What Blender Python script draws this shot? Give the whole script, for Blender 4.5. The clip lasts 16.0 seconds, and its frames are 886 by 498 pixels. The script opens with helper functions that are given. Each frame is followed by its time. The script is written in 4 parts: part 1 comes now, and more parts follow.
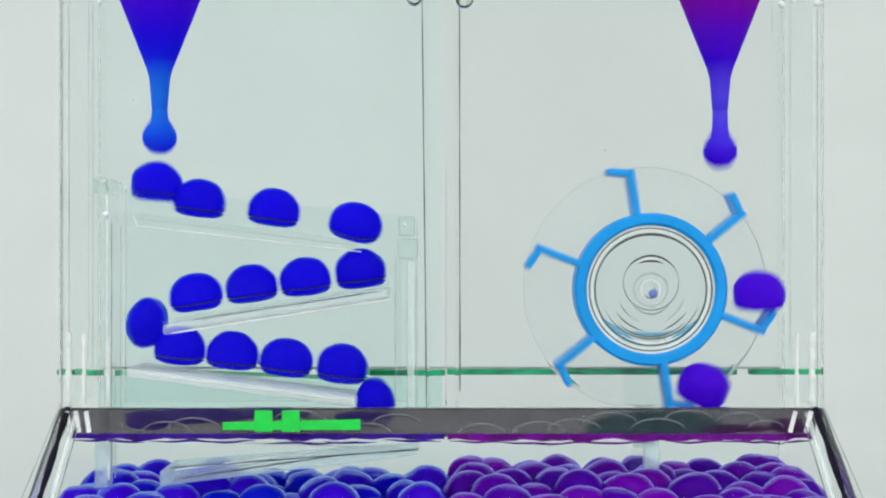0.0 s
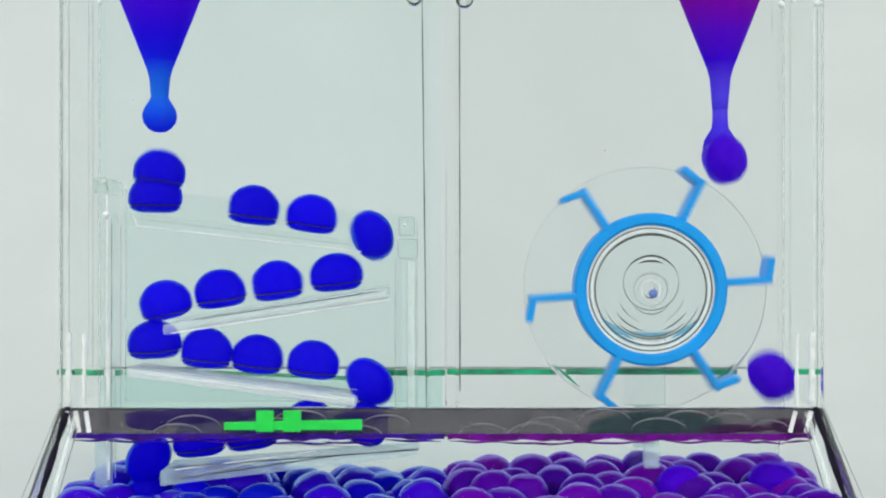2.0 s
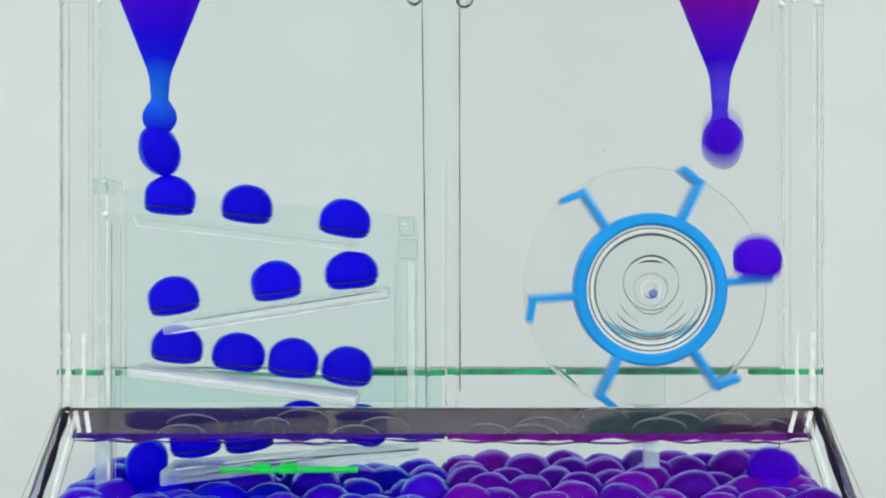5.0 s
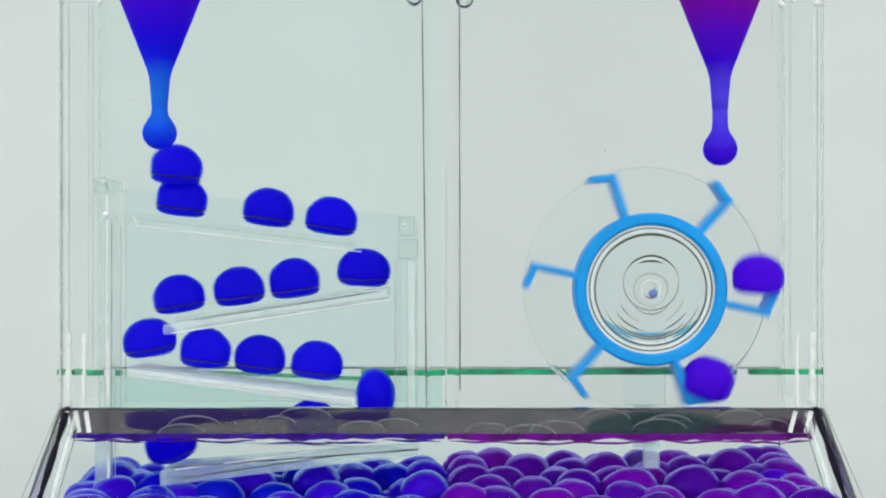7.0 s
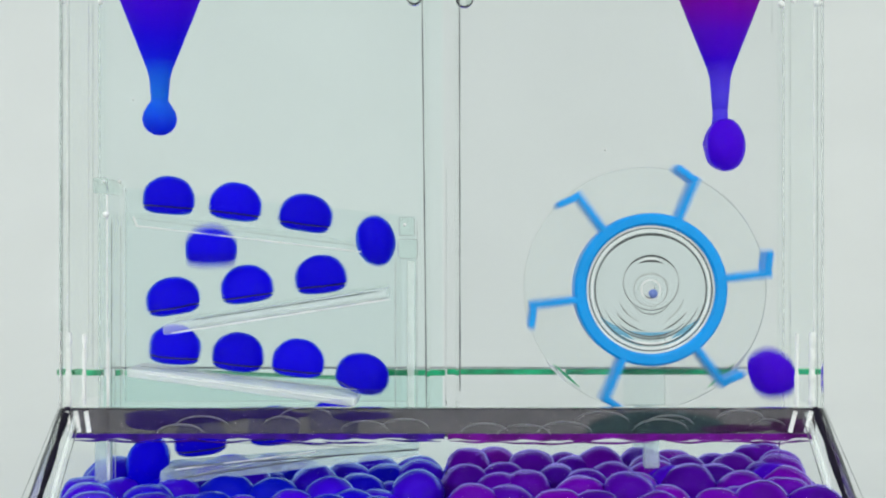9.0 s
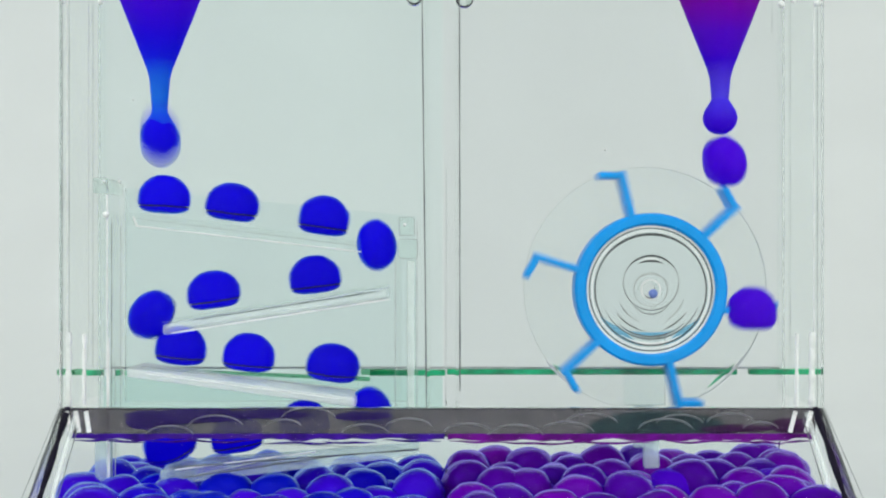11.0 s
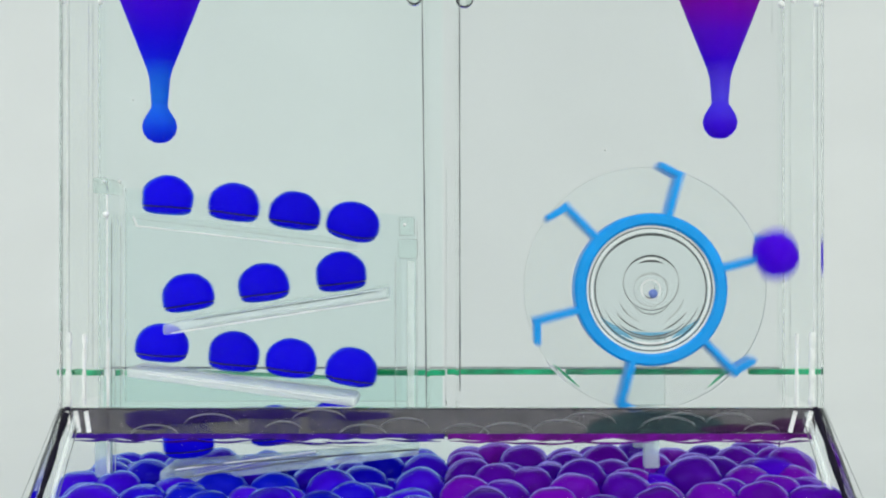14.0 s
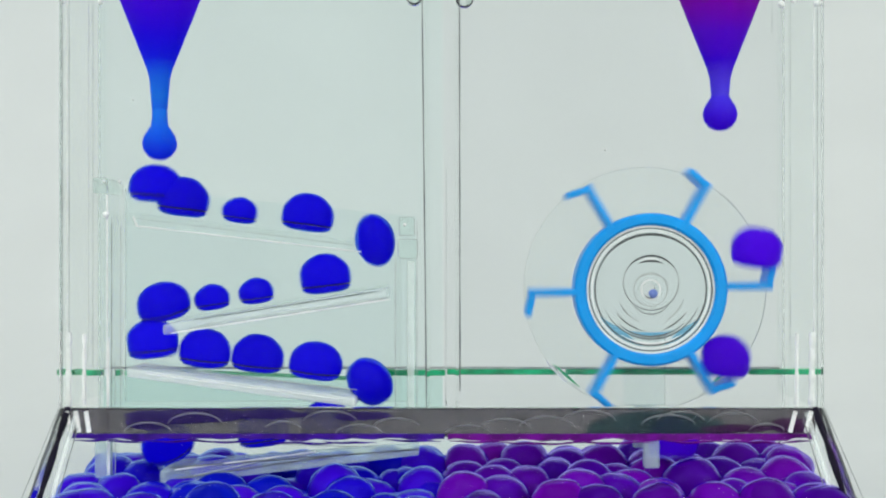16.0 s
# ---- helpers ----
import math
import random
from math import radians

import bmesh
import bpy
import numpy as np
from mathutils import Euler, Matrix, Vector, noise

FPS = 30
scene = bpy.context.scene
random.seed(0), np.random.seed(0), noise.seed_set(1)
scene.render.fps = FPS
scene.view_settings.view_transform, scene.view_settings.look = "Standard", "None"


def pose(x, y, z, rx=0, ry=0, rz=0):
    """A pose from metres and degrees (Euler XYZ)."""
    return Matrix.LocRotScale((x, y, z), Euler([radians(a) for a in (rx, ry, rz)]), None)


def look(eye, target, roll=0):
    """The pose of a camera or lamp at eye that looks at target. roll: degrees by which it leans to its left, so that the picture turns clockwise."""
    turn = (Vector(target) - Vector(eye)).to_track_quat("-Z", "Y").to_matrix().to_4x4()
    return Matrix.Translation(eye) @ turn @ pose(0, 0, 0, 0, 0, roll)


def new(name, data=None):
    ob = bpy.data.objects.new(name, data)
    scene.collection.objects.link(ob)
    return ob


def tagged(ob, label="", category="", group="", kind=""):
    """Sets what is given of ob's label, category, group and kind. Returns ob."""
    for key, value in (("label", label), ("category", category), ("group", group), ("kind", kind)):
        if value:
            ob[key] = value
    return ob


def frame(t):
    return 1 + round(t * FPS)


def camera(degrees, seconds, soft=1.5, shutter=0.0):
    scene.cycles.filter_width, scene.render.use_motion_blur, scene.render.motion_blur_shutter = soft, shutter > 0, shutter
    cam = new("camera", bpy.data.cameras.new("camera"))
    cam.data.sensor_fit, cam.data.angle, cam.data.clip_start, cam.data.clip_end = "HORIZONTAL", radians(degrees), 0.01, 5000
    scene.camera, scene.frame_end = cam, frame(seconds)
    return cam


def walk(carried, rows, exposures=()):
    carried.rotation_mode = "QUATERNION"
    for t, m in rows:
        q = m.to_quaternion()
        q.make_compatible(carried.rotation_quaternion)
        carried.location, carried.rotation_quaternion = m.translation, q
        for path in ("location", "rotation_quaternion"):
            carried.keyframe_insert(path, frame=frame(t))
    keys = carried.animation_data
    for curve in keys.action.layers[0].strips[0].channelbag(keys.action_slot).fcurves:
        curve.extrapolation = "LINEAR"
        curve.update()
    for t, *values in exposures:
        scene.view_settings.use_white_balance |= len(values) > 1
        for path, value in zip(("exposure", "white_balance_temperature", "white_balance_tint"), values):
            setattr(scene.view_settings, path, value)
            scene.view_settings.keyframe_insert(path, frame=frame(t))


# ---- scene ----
cam = camera(40, 16.0, soft=2.1, shutter=0.35)
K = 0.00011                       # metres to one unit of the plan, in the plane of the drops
DIST = 784 * K / math.tan(radians(20))
EYE_Z = (960 - 441) * K
walk(cam, [(0.0, pose(0, -DIST, EYE_Z, 90, 0, 0)), (16.0, pose(0, -DIST, EYE_Z, 90, 0, 0))],
     exposures=[(0.0, 0.0), (16.0, 0.0)])


def W(u, v, y=0.0):
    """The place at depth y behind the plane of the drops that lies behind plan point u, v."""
    f = (DIST + y) / DIST
    return Vector(((u - 784) * K * f, y, EYE_Z + (441 - v) * K * f))


# ---------------------------------------------------------------- light
world = bpy.data.worlds.new("room_air")
scene.world = world
world.use_nodes = True
world.node_tree.nodes["Background"].inputs[0].default_value = (0.9, 0.95, 1.0, 1)
world.node_tree.nodes["Background"].inputs[1].default_value = 0.1


def area_lamp(name, eye, target, sx, sy, power, colour):
    d = bpy.data.lights.new(name, "AREA")
    d.shape, d.size, d.size_y, d.energy, d.color = "RECTANGLE", sx, sy, power, colour
    ob = new(name, d)
    ob.matrix_world = look(eye, target)
    return ob


# three unseen area lamps added for soft even light; no fixture or window
area_lamp("ceiling_softbox", (0.0, -0.45, 1.75), (0, 0.1, 0), 1.6, 1.2, 9.5, (1.0, 0.985, 0.95))
area_lamp("window_light", (-1.2, -1.2, 0.75), (0, 0.1, 0.1), 1.2, 1.0, 7.5, (0.93, 0.98, 1.0))
area_lamp("window_light_far", (1.2, -1.2, 0.75), (0, 0.1, 0.1), 1.2, 1.0, 7.0, (1.0, 0.97, 0.93))

# ---------------------------------------------------------------- materials


def material(name):
    m = bpy.data.materials.new(name)
    m.use_nodes = True
    nt = m.node_tree
    return m, nt, nt.nodes["Principled BSDF"]


def bump(nt, b, scale, strength, dist=0.0002):
    c = nt.nodes.new("ShaderNodeTexCoord")
    n = nt.nodes.new("ShaderNodeTexNoise")
    n.inputs["Scale"].default_value, n.inputs["Detail"].default_value = scale, 4
    u = nt.nodes.new("ShaderNodeBump")
    u.inputs["Strength"].default_value, u.inputs["Distance"].default_value = strength, dist
    nt.links.new(c.outputs["Object"], n.inputs["Vector"])
    nt.links.new(n.outputs["Fac"], u.inputs["Height"])
    nt.links.new(u.outputs["Normal"], b.inputs["Normal"])
    return c, n


def vary(nt, b, colour, amount, scale, detail=4):
    """Base colour with slow blotches over it."""
    c = nt.nodes.new("ShaderNodeTexCoord")
    n = nt.nodes.new("ShaderNodeTexNoise")
    n.inputs["Scale"].default_value, n.inputs["Detail"].default_value = scale, detail
    r = nt.nodes.new("ShaderNodeValToRGB")
    r.color_ramp.elements[0].position, r.color_ramp.elements[1].position = 0.3, 0.7
    r.color_ramp.elements[0].color = (*[v * (1 - amount) for v in colour], 1)
    r.color_ramp.elements[1].color = (*[min(1, v * (1 + amount)) for v in colour], 1)
    nt.links.new(c.outputs["Object"], n.inputs["Vector"])
    nt.links.new(n.outputs["Fac"], r.inputs["Fac"])
    nt.links.new(r.outputs["Color"], b.inputs["Base Color"])
    return r


def plain(name, colour, rough=0.5, metal=0.0, amount=0.05, scale=60, spec=0.5):
    m, nt, b = material(name)
    vary(nt, b, colour, amount, scale)
    b.inputs["Roughness"].default_value, b.inputs["Metallic"].default_value = rough, metal
    b.inputs["Specular IOR Level"].default_value = spec
    return m


def clear(name, colour, ior, rough=0.0, wave=0.0):
    m, nt, b = material(name)
    b.inputs["Base Color"].default_value = (*colour, 1)
    b.inputs["Transmission Weight"].default_value = 1
    b.inputs["IOR"].default_value, b.inputs["Roughness"].default_value = ior, rough
    if wave:
        bump(nt, b, 90, wave, 0.0003)
    return m


def liquid(name, colour, through_colour, share, rough, spec, coat=0.0, rim=0.0, rim_from=0.7, hue=0.0, rim_colour=(0.03, 0.10, 1.0)):
    """Dyed liquid: body colour, some light let through, random tone from drop to drop."""
    m, nt, b = material(name)
    out = nt.nodes["Material Output"]
    info = nt.nodes.new("ShaderNodeObjectInfo")
    hsv = nt.nodes.new("ShaderNodeHueSaturation")
    mr = nt.nodes.new("ShaderNodeMapRange")
    mr.inputs["To Min"].default_value, mr.inputs["To Max"].default_value = 0.86, 1.12
    nt.links.new(info.outputs["Random"], mr.inputs["Value"])
    nt.links.new(mr.outputs["Result"], hsv.inputs["Value"])
    if hue:
        hr = nt.nodes.new("ShaderNodeMapRange")
        hr.inputs["To Min"].default_value, hr.inputs["To Max"].default_value = 0.5 - hue, 0.5 + hue
        nt.links.new(info.outputs["Random"], hr.inputs["Value"])
        nt.links.new(hr.outputs["Result"], hsv.inputs["Hue"])
    c = nt.nodes.new("ShaderNodeTexCoord")
    n = nt.nodes.new("ShaderNodeTexNoise")
    n.inputs["Scale"].default_value, n.inputs["Detail"].default_value = 160, 3
    r = nt.nodes.new("ShaderNodeValToRGB")
    r.color_ramp.elements[0].color = (*[v * 0.9 for v in colour], 1)
    r.color_ramp.elements[1].color = (*[min(1, v * 1.1) for v in colour], 1)
    nt.links.new(c.outputs["Object"], n.inputs["Vector"])
    nt.links.new(n.outputs["Fac"], r.inputs["Fac"])
    nt.links.new(r.outputs["Color"], hsv.inputs["Color"])
    nt.links.new(hsv.outputs["Color"], b.inputs["Base Color"])
    b.inputs["Roughness"].default_value, b.inputs["Specular IOR Level"].default_value = rough, spec
    b.inputs["Coat Weight"].default_value, b.inputs["Coat Roughness"].default_value = coat, 0.08
    b.inputs["Coat IOR"].default_value = 1.5
    tr = nt.nodes.new("ShaderNodeBsdfTranslucent")
    tr.inputs["Color"].default_value = (*through_colour, 1)
    mix = nt.nodes.new("ShaderNodeMixShader")
    mix.inputs[0].default_value = share
    nt.links.new(b.outputs[0], mix.inputs[1])
    nt.links.new(tr.outputs[0], mix.inputs[2])
    last = mix
    # rim: tinted gloss at grazing edges, put in for the light refracted there
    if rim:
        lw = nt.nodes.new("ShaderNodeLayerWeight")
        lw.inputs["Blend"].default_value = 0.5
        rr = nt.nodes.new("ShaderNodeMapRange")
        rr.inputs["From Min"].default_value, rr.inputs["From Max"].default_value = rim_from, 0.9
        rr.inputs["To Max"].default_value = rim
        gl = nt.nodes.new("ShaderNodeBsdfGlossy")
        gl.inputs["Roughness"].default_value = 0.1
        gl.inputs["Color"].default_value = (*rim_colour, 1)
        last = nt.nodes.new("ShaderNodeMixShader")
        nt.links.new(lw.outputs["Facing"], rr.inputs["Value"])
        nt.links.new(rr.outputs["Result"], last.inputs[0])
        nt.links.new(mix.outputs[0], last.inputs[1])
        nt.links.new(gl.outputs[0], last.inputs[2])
    nt.links.new(last.outputs[0], out.inputs["Surface"])
    return m


def dyed_column(name, z0, z1, stops):
    """Dyed liquid whose tone pales as the column thins, from z0 up to z1."""
    m, nt, b = material(name)
    out = nt.nodes["Material Output"]
    c = nt.nodes.new("ShaderNodeTexCoord")
    s = nt.nodes.new("ShaderNodeSeparateXYZ")
    mr = nt.nodes.new("ShaderNodeMapRange")
    mr.inputs["From Min"].default_value, mr.inputs["From Max"].default_value = z0, z1
    r = nt.nodes.new("ShaderNodeValToRGB")
    e = r.color_ramp.elements
    e[0].position, e[0].color = stops[0][0], (*stops[0][1], 1)
    e[1].position, e[1].color = stops[-1][0], (*stops[-1][1], 1)
    for p, col in stops[1:-1]:
        e.new(p).color = (*col, 1)
    n = nt.nodes.new("ShaderNodeTexNoise")
    n.inputs["Scale"].default_value = 120
    ad = nt.nodes.new("ShaderNodeMath")
    ad.operation = "MULTIPLY_ADD"
    ad.inputs[1].default_value, ad.inputs[2].default_value = 0.0016, -0.0008
    ad2 = nt.nodes.new("ShaderNodeMath")
    nt.links.new(c.outputs["Object"], s.inputs[0])
    nt.links.new(c.outputs["Object"], n.inputs["Vector"])
    nt.links.new(n.outputs["Fac"], ad.inputs[0])
    nt.links.new(s.outputs["Z"], ad2.inputs[0])
    nt.links.new(ad.outputs[0], ad2.inputs[1])
    nt.links.new(ad2.outputs[0], mr.inputs["Value"])
    nt.links.new(mr.outputs["Result"], r.inputs["Fac"])
    nt.links.new(r.outputs["Color"], b.inputs["Base Color"])
    b.inputs["Roughness"].default_value, b.inputs["Specular IOR Level"].default_value = 0.5, 0.03
    tr = nt.nodes.new("ShaderNodeBsdfTranslucent")
    mix = nt.nodes.new("ShaderNodeMixShader")
    mix.inputs[0].default_value = 0.6
    nt.links.new(r.outputs["Color"], tr.inputs["Color"])
    nt.links.new(b.outputs[0], mix.inputs[1])
    nt.links.new(tr.outputs[0], mix.inputs[2])
    nt.links.new(mix.outputs[0], out.inputs["Surface"])
    return m


PAPER = plain("white_paper", (0.745, 0.785, 0.78), 0.9, amount=0.02, scale=14, spec=0.1)
WALL = plain("matt_wall_paint", (0.78, 0.79, 0.78), 0.9, amount=0.03, scale=5, spec=0.2)
PANE = clear("clear_acrylic", (0.975, 0.992, 0.985), 1.12)
BASE_PANE = clear("clear_base_acrylic", (0.98, 0.992, 0.988), 1.035)
NEUTRAL = clear("neutral_acrylic", (0.93, 0.935, 0.945), 1.08)
TINTED = clear("greenish_acrylic", (0.905, 0.957, 0.957), 1.08)
EDGE = clear("polished_acrylic_edge", (0.94, 0.985, 0.965), 1.30, 0.03, 0.15)


def see_through(name, tint, veil, veil_colour, through_share=0.0):
    """A clear sheet in liquid: nearly all light passes, a little is scattered by the milky plastic."""
    m, nt, b = material(name)
    out = nt.nodes["Material Output"]
    tr = nt.nodes.new("ShaderNodeBsdfTransparent")
    tr.inputs[0].default_value = (*tint, 1)
    b.inputs["Roughness"].default_value = 0.4
    c = vary(nt, b, veil_colour, 0.06, 150)
    n = nt.nodes.new("ShaderNodeTexNoise")
    n.inputs["Scale"].default_value = 220
    mr = nt.nodes.new("ShaderNodeMapRange")
    mr.inputs["To Min"].default_value, mr.inputs["To Max"].default_value = veil * 0.6, veil * 1.4
    nt.links.new(n.outputs["Fac"], mr.inputs["Value"])
    mix = nt.nodes.new("ShaderNodeMixShader")
    glow = nt.nodes.new("ShaderNodeBsdfTranslucent")
    nt.links.new(c.outputs["Color"], glow.inputs["Color"])
    milk = nt.nodes.new("ShaderNodeMixShader")
    milk.inputs[0].default_value = through_share
    nt.links.new(b.outputs[0], milk.inputs[1])
    nt.links.new(glow.outputs[0], milk.inputs[2])
    nt.links.new(mr.outputs["Result"], mix.inputs[0])
    nt.links.new(tr.outputs[0], mix.inputs[1])
    nt.links.new(milk.outputs[0], mix.inputs[2])
    nt.links.new(mix.outputs[0], out.inputs["Surface"])
    return m


RAIL = see_through("milky_acrylic", (0.98, 1.0, 0.99), 0.5, (0.95, 1.0, 0.98), 0.0)
ICE = see_through("icy_acrylic", (0.97, 0.995, 0.985), 0.28, (0.92, 1.0, 0.97), 0.0)
THIN = see_through("thin_clear_acrylic", (0.985, 0.995, 0.99), 0.03, (0.8, 0.85, 0.83))
FOOT = see_through("bluish_clear_acrylic", (0.90, 0.96, 0.96), 0.26, (0.78, 0.92, 0.90), 0.0)
MINT = see_through("mint_tinted_acrylic", (0.91, 0.985, 0.965), 0.02, (0.7, 0.9, 0.8))
BAND_DARK = see_through("dark_reflecting_band", (0.66, 0.63, 0.67), 0.55, (0.085, 0.08, 0.088))
SEAM = plain("grey_seam", (0.13, 0.15, 0.15), 0.35, amount=0.25, scale=300)
SEAM_PALE = plain("pale_seam", (0.42, 0.46, 0.45), 0.4, amount=0.25, scale=300)
# dark tone of shaded hub mouldings, put into the colour
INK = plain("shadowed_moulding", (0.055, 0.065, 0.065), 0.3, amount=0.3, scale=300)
FAINT = plain("faint_edge", (0.55, 0.59, 0.58), 0.4, amount=0.15, scale=200)
SEAM_DARK = plain("dark_seam", (0.012, 0.010, 0.022), 0.6, amount=0.4, scale=400, spec=0.1)
# white of pins and edge lines, and of highlights put into the colour
WHITE_LINE = plain("white_line_and_highlight", (0.88, 0.89, 0.88), 0.35, amount=0.08, scale=400)
GREEN_EDGE = plain("green_edge", (0.01, 0.46, 0.19), 0.3, amount=0.5, scale=260)
GREEN = plain("green_plastic", (0.01, 0.70, 0.07), 0.4, amount=0.1, scale=200)
RING_BLUE = plain("sky_blue_plastic", (0.002, 0.33, 0.86), 0.35, amount=0.07, scale=120, spec=0.3)
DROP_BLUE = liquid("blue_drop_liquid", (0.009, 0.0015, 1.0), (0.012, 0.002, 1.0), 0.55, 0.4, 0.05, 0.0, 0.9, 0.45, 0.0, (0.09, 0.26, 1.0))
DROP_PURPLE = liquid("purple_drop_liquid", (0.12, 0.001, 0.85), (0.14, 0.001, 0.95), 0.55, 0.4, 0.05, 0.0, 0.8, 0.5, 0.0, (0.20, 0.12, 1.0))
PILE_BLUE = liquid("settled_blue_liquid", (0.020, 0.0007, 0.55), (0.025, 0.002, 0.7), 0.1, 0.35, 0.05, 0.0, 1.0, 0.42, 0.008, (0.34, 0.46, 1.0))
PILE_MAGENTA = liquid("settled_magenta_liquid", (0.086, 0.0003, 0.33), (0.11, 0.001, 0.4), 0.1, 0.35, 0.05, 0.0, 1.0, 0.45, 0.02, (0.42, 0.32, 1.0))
# contact shade where drops meet a ramp, painted into a groove
CONTACT_SHADE = plain("dark_indigo_contact_shade", (0.004, 0.001, 0.05), 0.4, amount=0.2, scale=300)
FILM_BLUE = plain("blue_film", (0.032, 0.002, 0.22), 0.5, amount=0.5, scale=300, spec=0.1)
FILM_MAGENTA = plain("magenta_film", (0.11, 0.001, 0.19), 0.5, amount=0.5, scale=300, spec=0.1)

# ---------------------------------------------------------------- mesh helpers


def part(name, bm, mat, parent=None, label="", smooth=False, shadow=True):
    me = bpy.data.meshes.new(name)
    bmesh.ops.recalc_face_normals(bm, faces=bm.faces[:])
    bm.to_mesh(me)
    bm.free()
    me.materials.append(mat)
    if smooth:
        for p in me.polygons:
            p.use_smooth = True
    ob = new(name, me)
    ob.parent = parent
    ob.visible_shadow = shadow
    if label:
        tagged(ob, label)
    return ob


def thing(name, label, category, group="", kind="", at=(0, 0, 0)):
    ob = new(name)
    ob.location = at
    return tagged(ob, label, category, group, kind)


def hull(points, bevel=0.0):
    """A solid from 8 corners: four of one end, then four of the other, in the same order."""
    bm = bmesh.new()
    v = [bm.verts.new(p) for p in points]
    for f in ((0, 1, 2, 3), (7, 6, 5, 4), (0, 4, 5, 1), (1, 5, 6, 2), (2, 6, 7, 3), (3, 7, 4, 0)):
        bm.faces.new([v[i] for i in f])
    if bevel:
        bmesh.ops.recalc_face_normals(bm, faces=bm.faces[:])
        bmesh.ops.bevel(bm, geom=bm.edges[:], offset=bevel, segments=2, profile=0.6, affect="EDGES")
    return bm


def slab(x0, x1, y0, y1, z0, z1, bevel=0.0):
    return hull([(x0, y0, z0), (x1, y0, z0), (x1, y1, z0), (x0, y1, z0),
                 (x0, y0, z1), (x1, y0, z1), (x1, y1, z1), (x0, y1, z1)], bevel)


def plan_bar(corners, y0, y1, bevel=0.0):
    """A bar with the same plan outline (four points) through the depth y0 to y1, true to scale."""
    p = [Vector(((u - 784) * K, 0, EYE_Z + (441 - v) * K)) for u, v in corners]
    return hull([q + Vector((0, y0, 0)) for q in p] + [q + Vector((0, y1, 0)) for q in p], bevel)


def lathe(profile, segments=48, axis="Z"):
    """A body of revolution from (radius, height) pairs; closed at radius 0."""
    bm = bmesh.new()
    rings = []
    for r, h in profile:
        if r <= 1e-9:
            co = (0, 0, h) if axis == "Z" else (0, h, 0)
            rings.append([bm.verts.new(co)])
            continue
        ring = []
        for i in range(segments):
            a = 2 * math.pi * i / segments
            co = (r * math.cos(a), r * math.sin(a), h) if axis == "Z" else (r * math.cos(a), h, r * math.sin(a))
            ring.append(bm.verts.new(co))
        rings.append(ring)
    for a, b in zip(rings, rings[1:]):
        for i in range(segments):
            j = (i + 1) % segments
            if len(a) == 1 and len(b) > 1:
                bm.faces.new((a[0], b[i], b[j]))
            elif len(b) == 1 and len(a) > 1:
                bm.faces.new((a[i], a[j], b[0]))
            elif len(a) > 1:
                bm.faces.new((a[i], a[j], b[j], b[i]))
    return bm


def ring_body(r_out, r_in, y0, y1, segments=96, bevel=0.0):
    """A flat ring round the y axis with softened edges."""
    b = bevel
    prof = [(r_in + b, y0), (r_out - b, y0), (r_out, y0 + b), (r_out, y1 - b), (r_out - b, y1), (r_in + b, y1), (r_in, y1 - b), (r_in, y0 + b), (r_in + b, y0)]
    bm = lathe(prof, segments, "Y")
    bmesh.ops.remove_doubles(bm, verts=bm.verts[:], dist=1e-7)
    return bm


def rod(a, b, r, segments=10, wobble=0.0):
    """A thin straight rod from a to b."""
    a, b = Vector(a), Vector(b)
    d = b - a
    q = d.to_track_quat("Z", "Y")
    n = 10 if wobble else 1
    prof = [(0, 0)] + [(r * (1 + wobble * math.sin(i * 2.3)), d.length * i / n) for i in range(n + 1)] + [(0, d.length)]
    bm = lathe(prof, segments)
    bmesh.ops.transform(bm, matrix=Matrix.Translation(a) @ q.to_matrix().to_4x4(), verts=bm.verts[:])
    return bm


def add(bm, other):
    """Joins the body other into bm."""
    me = bpy.data.meshes.new("joined")
    other.to_mesh(me)
    other.free()
    bm.from_mesh(me)
    bpy.data.meshes.remove(me)
    return bm


# ---------------------------------------------------------------- the room: paper sweep and plain walls
def paper_sweep():
    bm = bmesh.new()
    prof = [(-1.6, 0.0), (0.12, 0.0)]
    for i in range(1, 13):
        a = math.pi / 2 * i / 12
        prof.append((0.12 + 0.30 * math.sin(a), 0.30 - 0.30 * math.cos(a)))
    prof.append((0.42, 2.0))
    rows = []
    for y, z in prof:
        rows.append([bm.verts.new((x, y, z)) for x in (-1.6, 1.6)])
    for a, b in zip(rows, rows[1:]):
        bm.faces.new((a[0], a[1], b[1], b[0]))
    base = [bm.verts.new((x, y, -0.01)) for y in (-1.6, 0.43) for x in (-1.6, 1.6)]
    bm.faces.new((base[0], base[1], base[3], base[2]))
    return tagged(part("backdrop", bm, PAPER, smooth=True), "seamless white paper sweep behind and under the toy", "backdrop", kind="structure")


paper_sweep()
for nm, b in (("wall_west", (-1.65, -1.6, -1.65, 0.5, 0.0, 2.0)), ("wall_east", (1.6, 1.65, -1.65, 0.5, 0.0, 2.0)),
              ("wall_south", (-1.6, 1.6, -1.65, -1.6, 0.0, 2.0)), ("ceiling", (-1.65, 1.65, -1.65, 0.5, 2.0, 2.05))):
    tagged(part(nm, slab(*b), WALL), "plain matt off-white room surface", "ceiling" if nm == "ceiling" else "wall", kind="structure")

# ---------------------------------------------------------------- the tank
YF, YB, TH = -0.0115, 0.0125, 0.0016      # inner faces of front and back pane, thickness
TOP = -190                                 # plan height of the shoulder under the upper chamber
tank = thing("liquid_timer_tank", "clear acrylic liquid timer tank with flared base and two chambers", "liquid timer", at=(0, 0, 0))
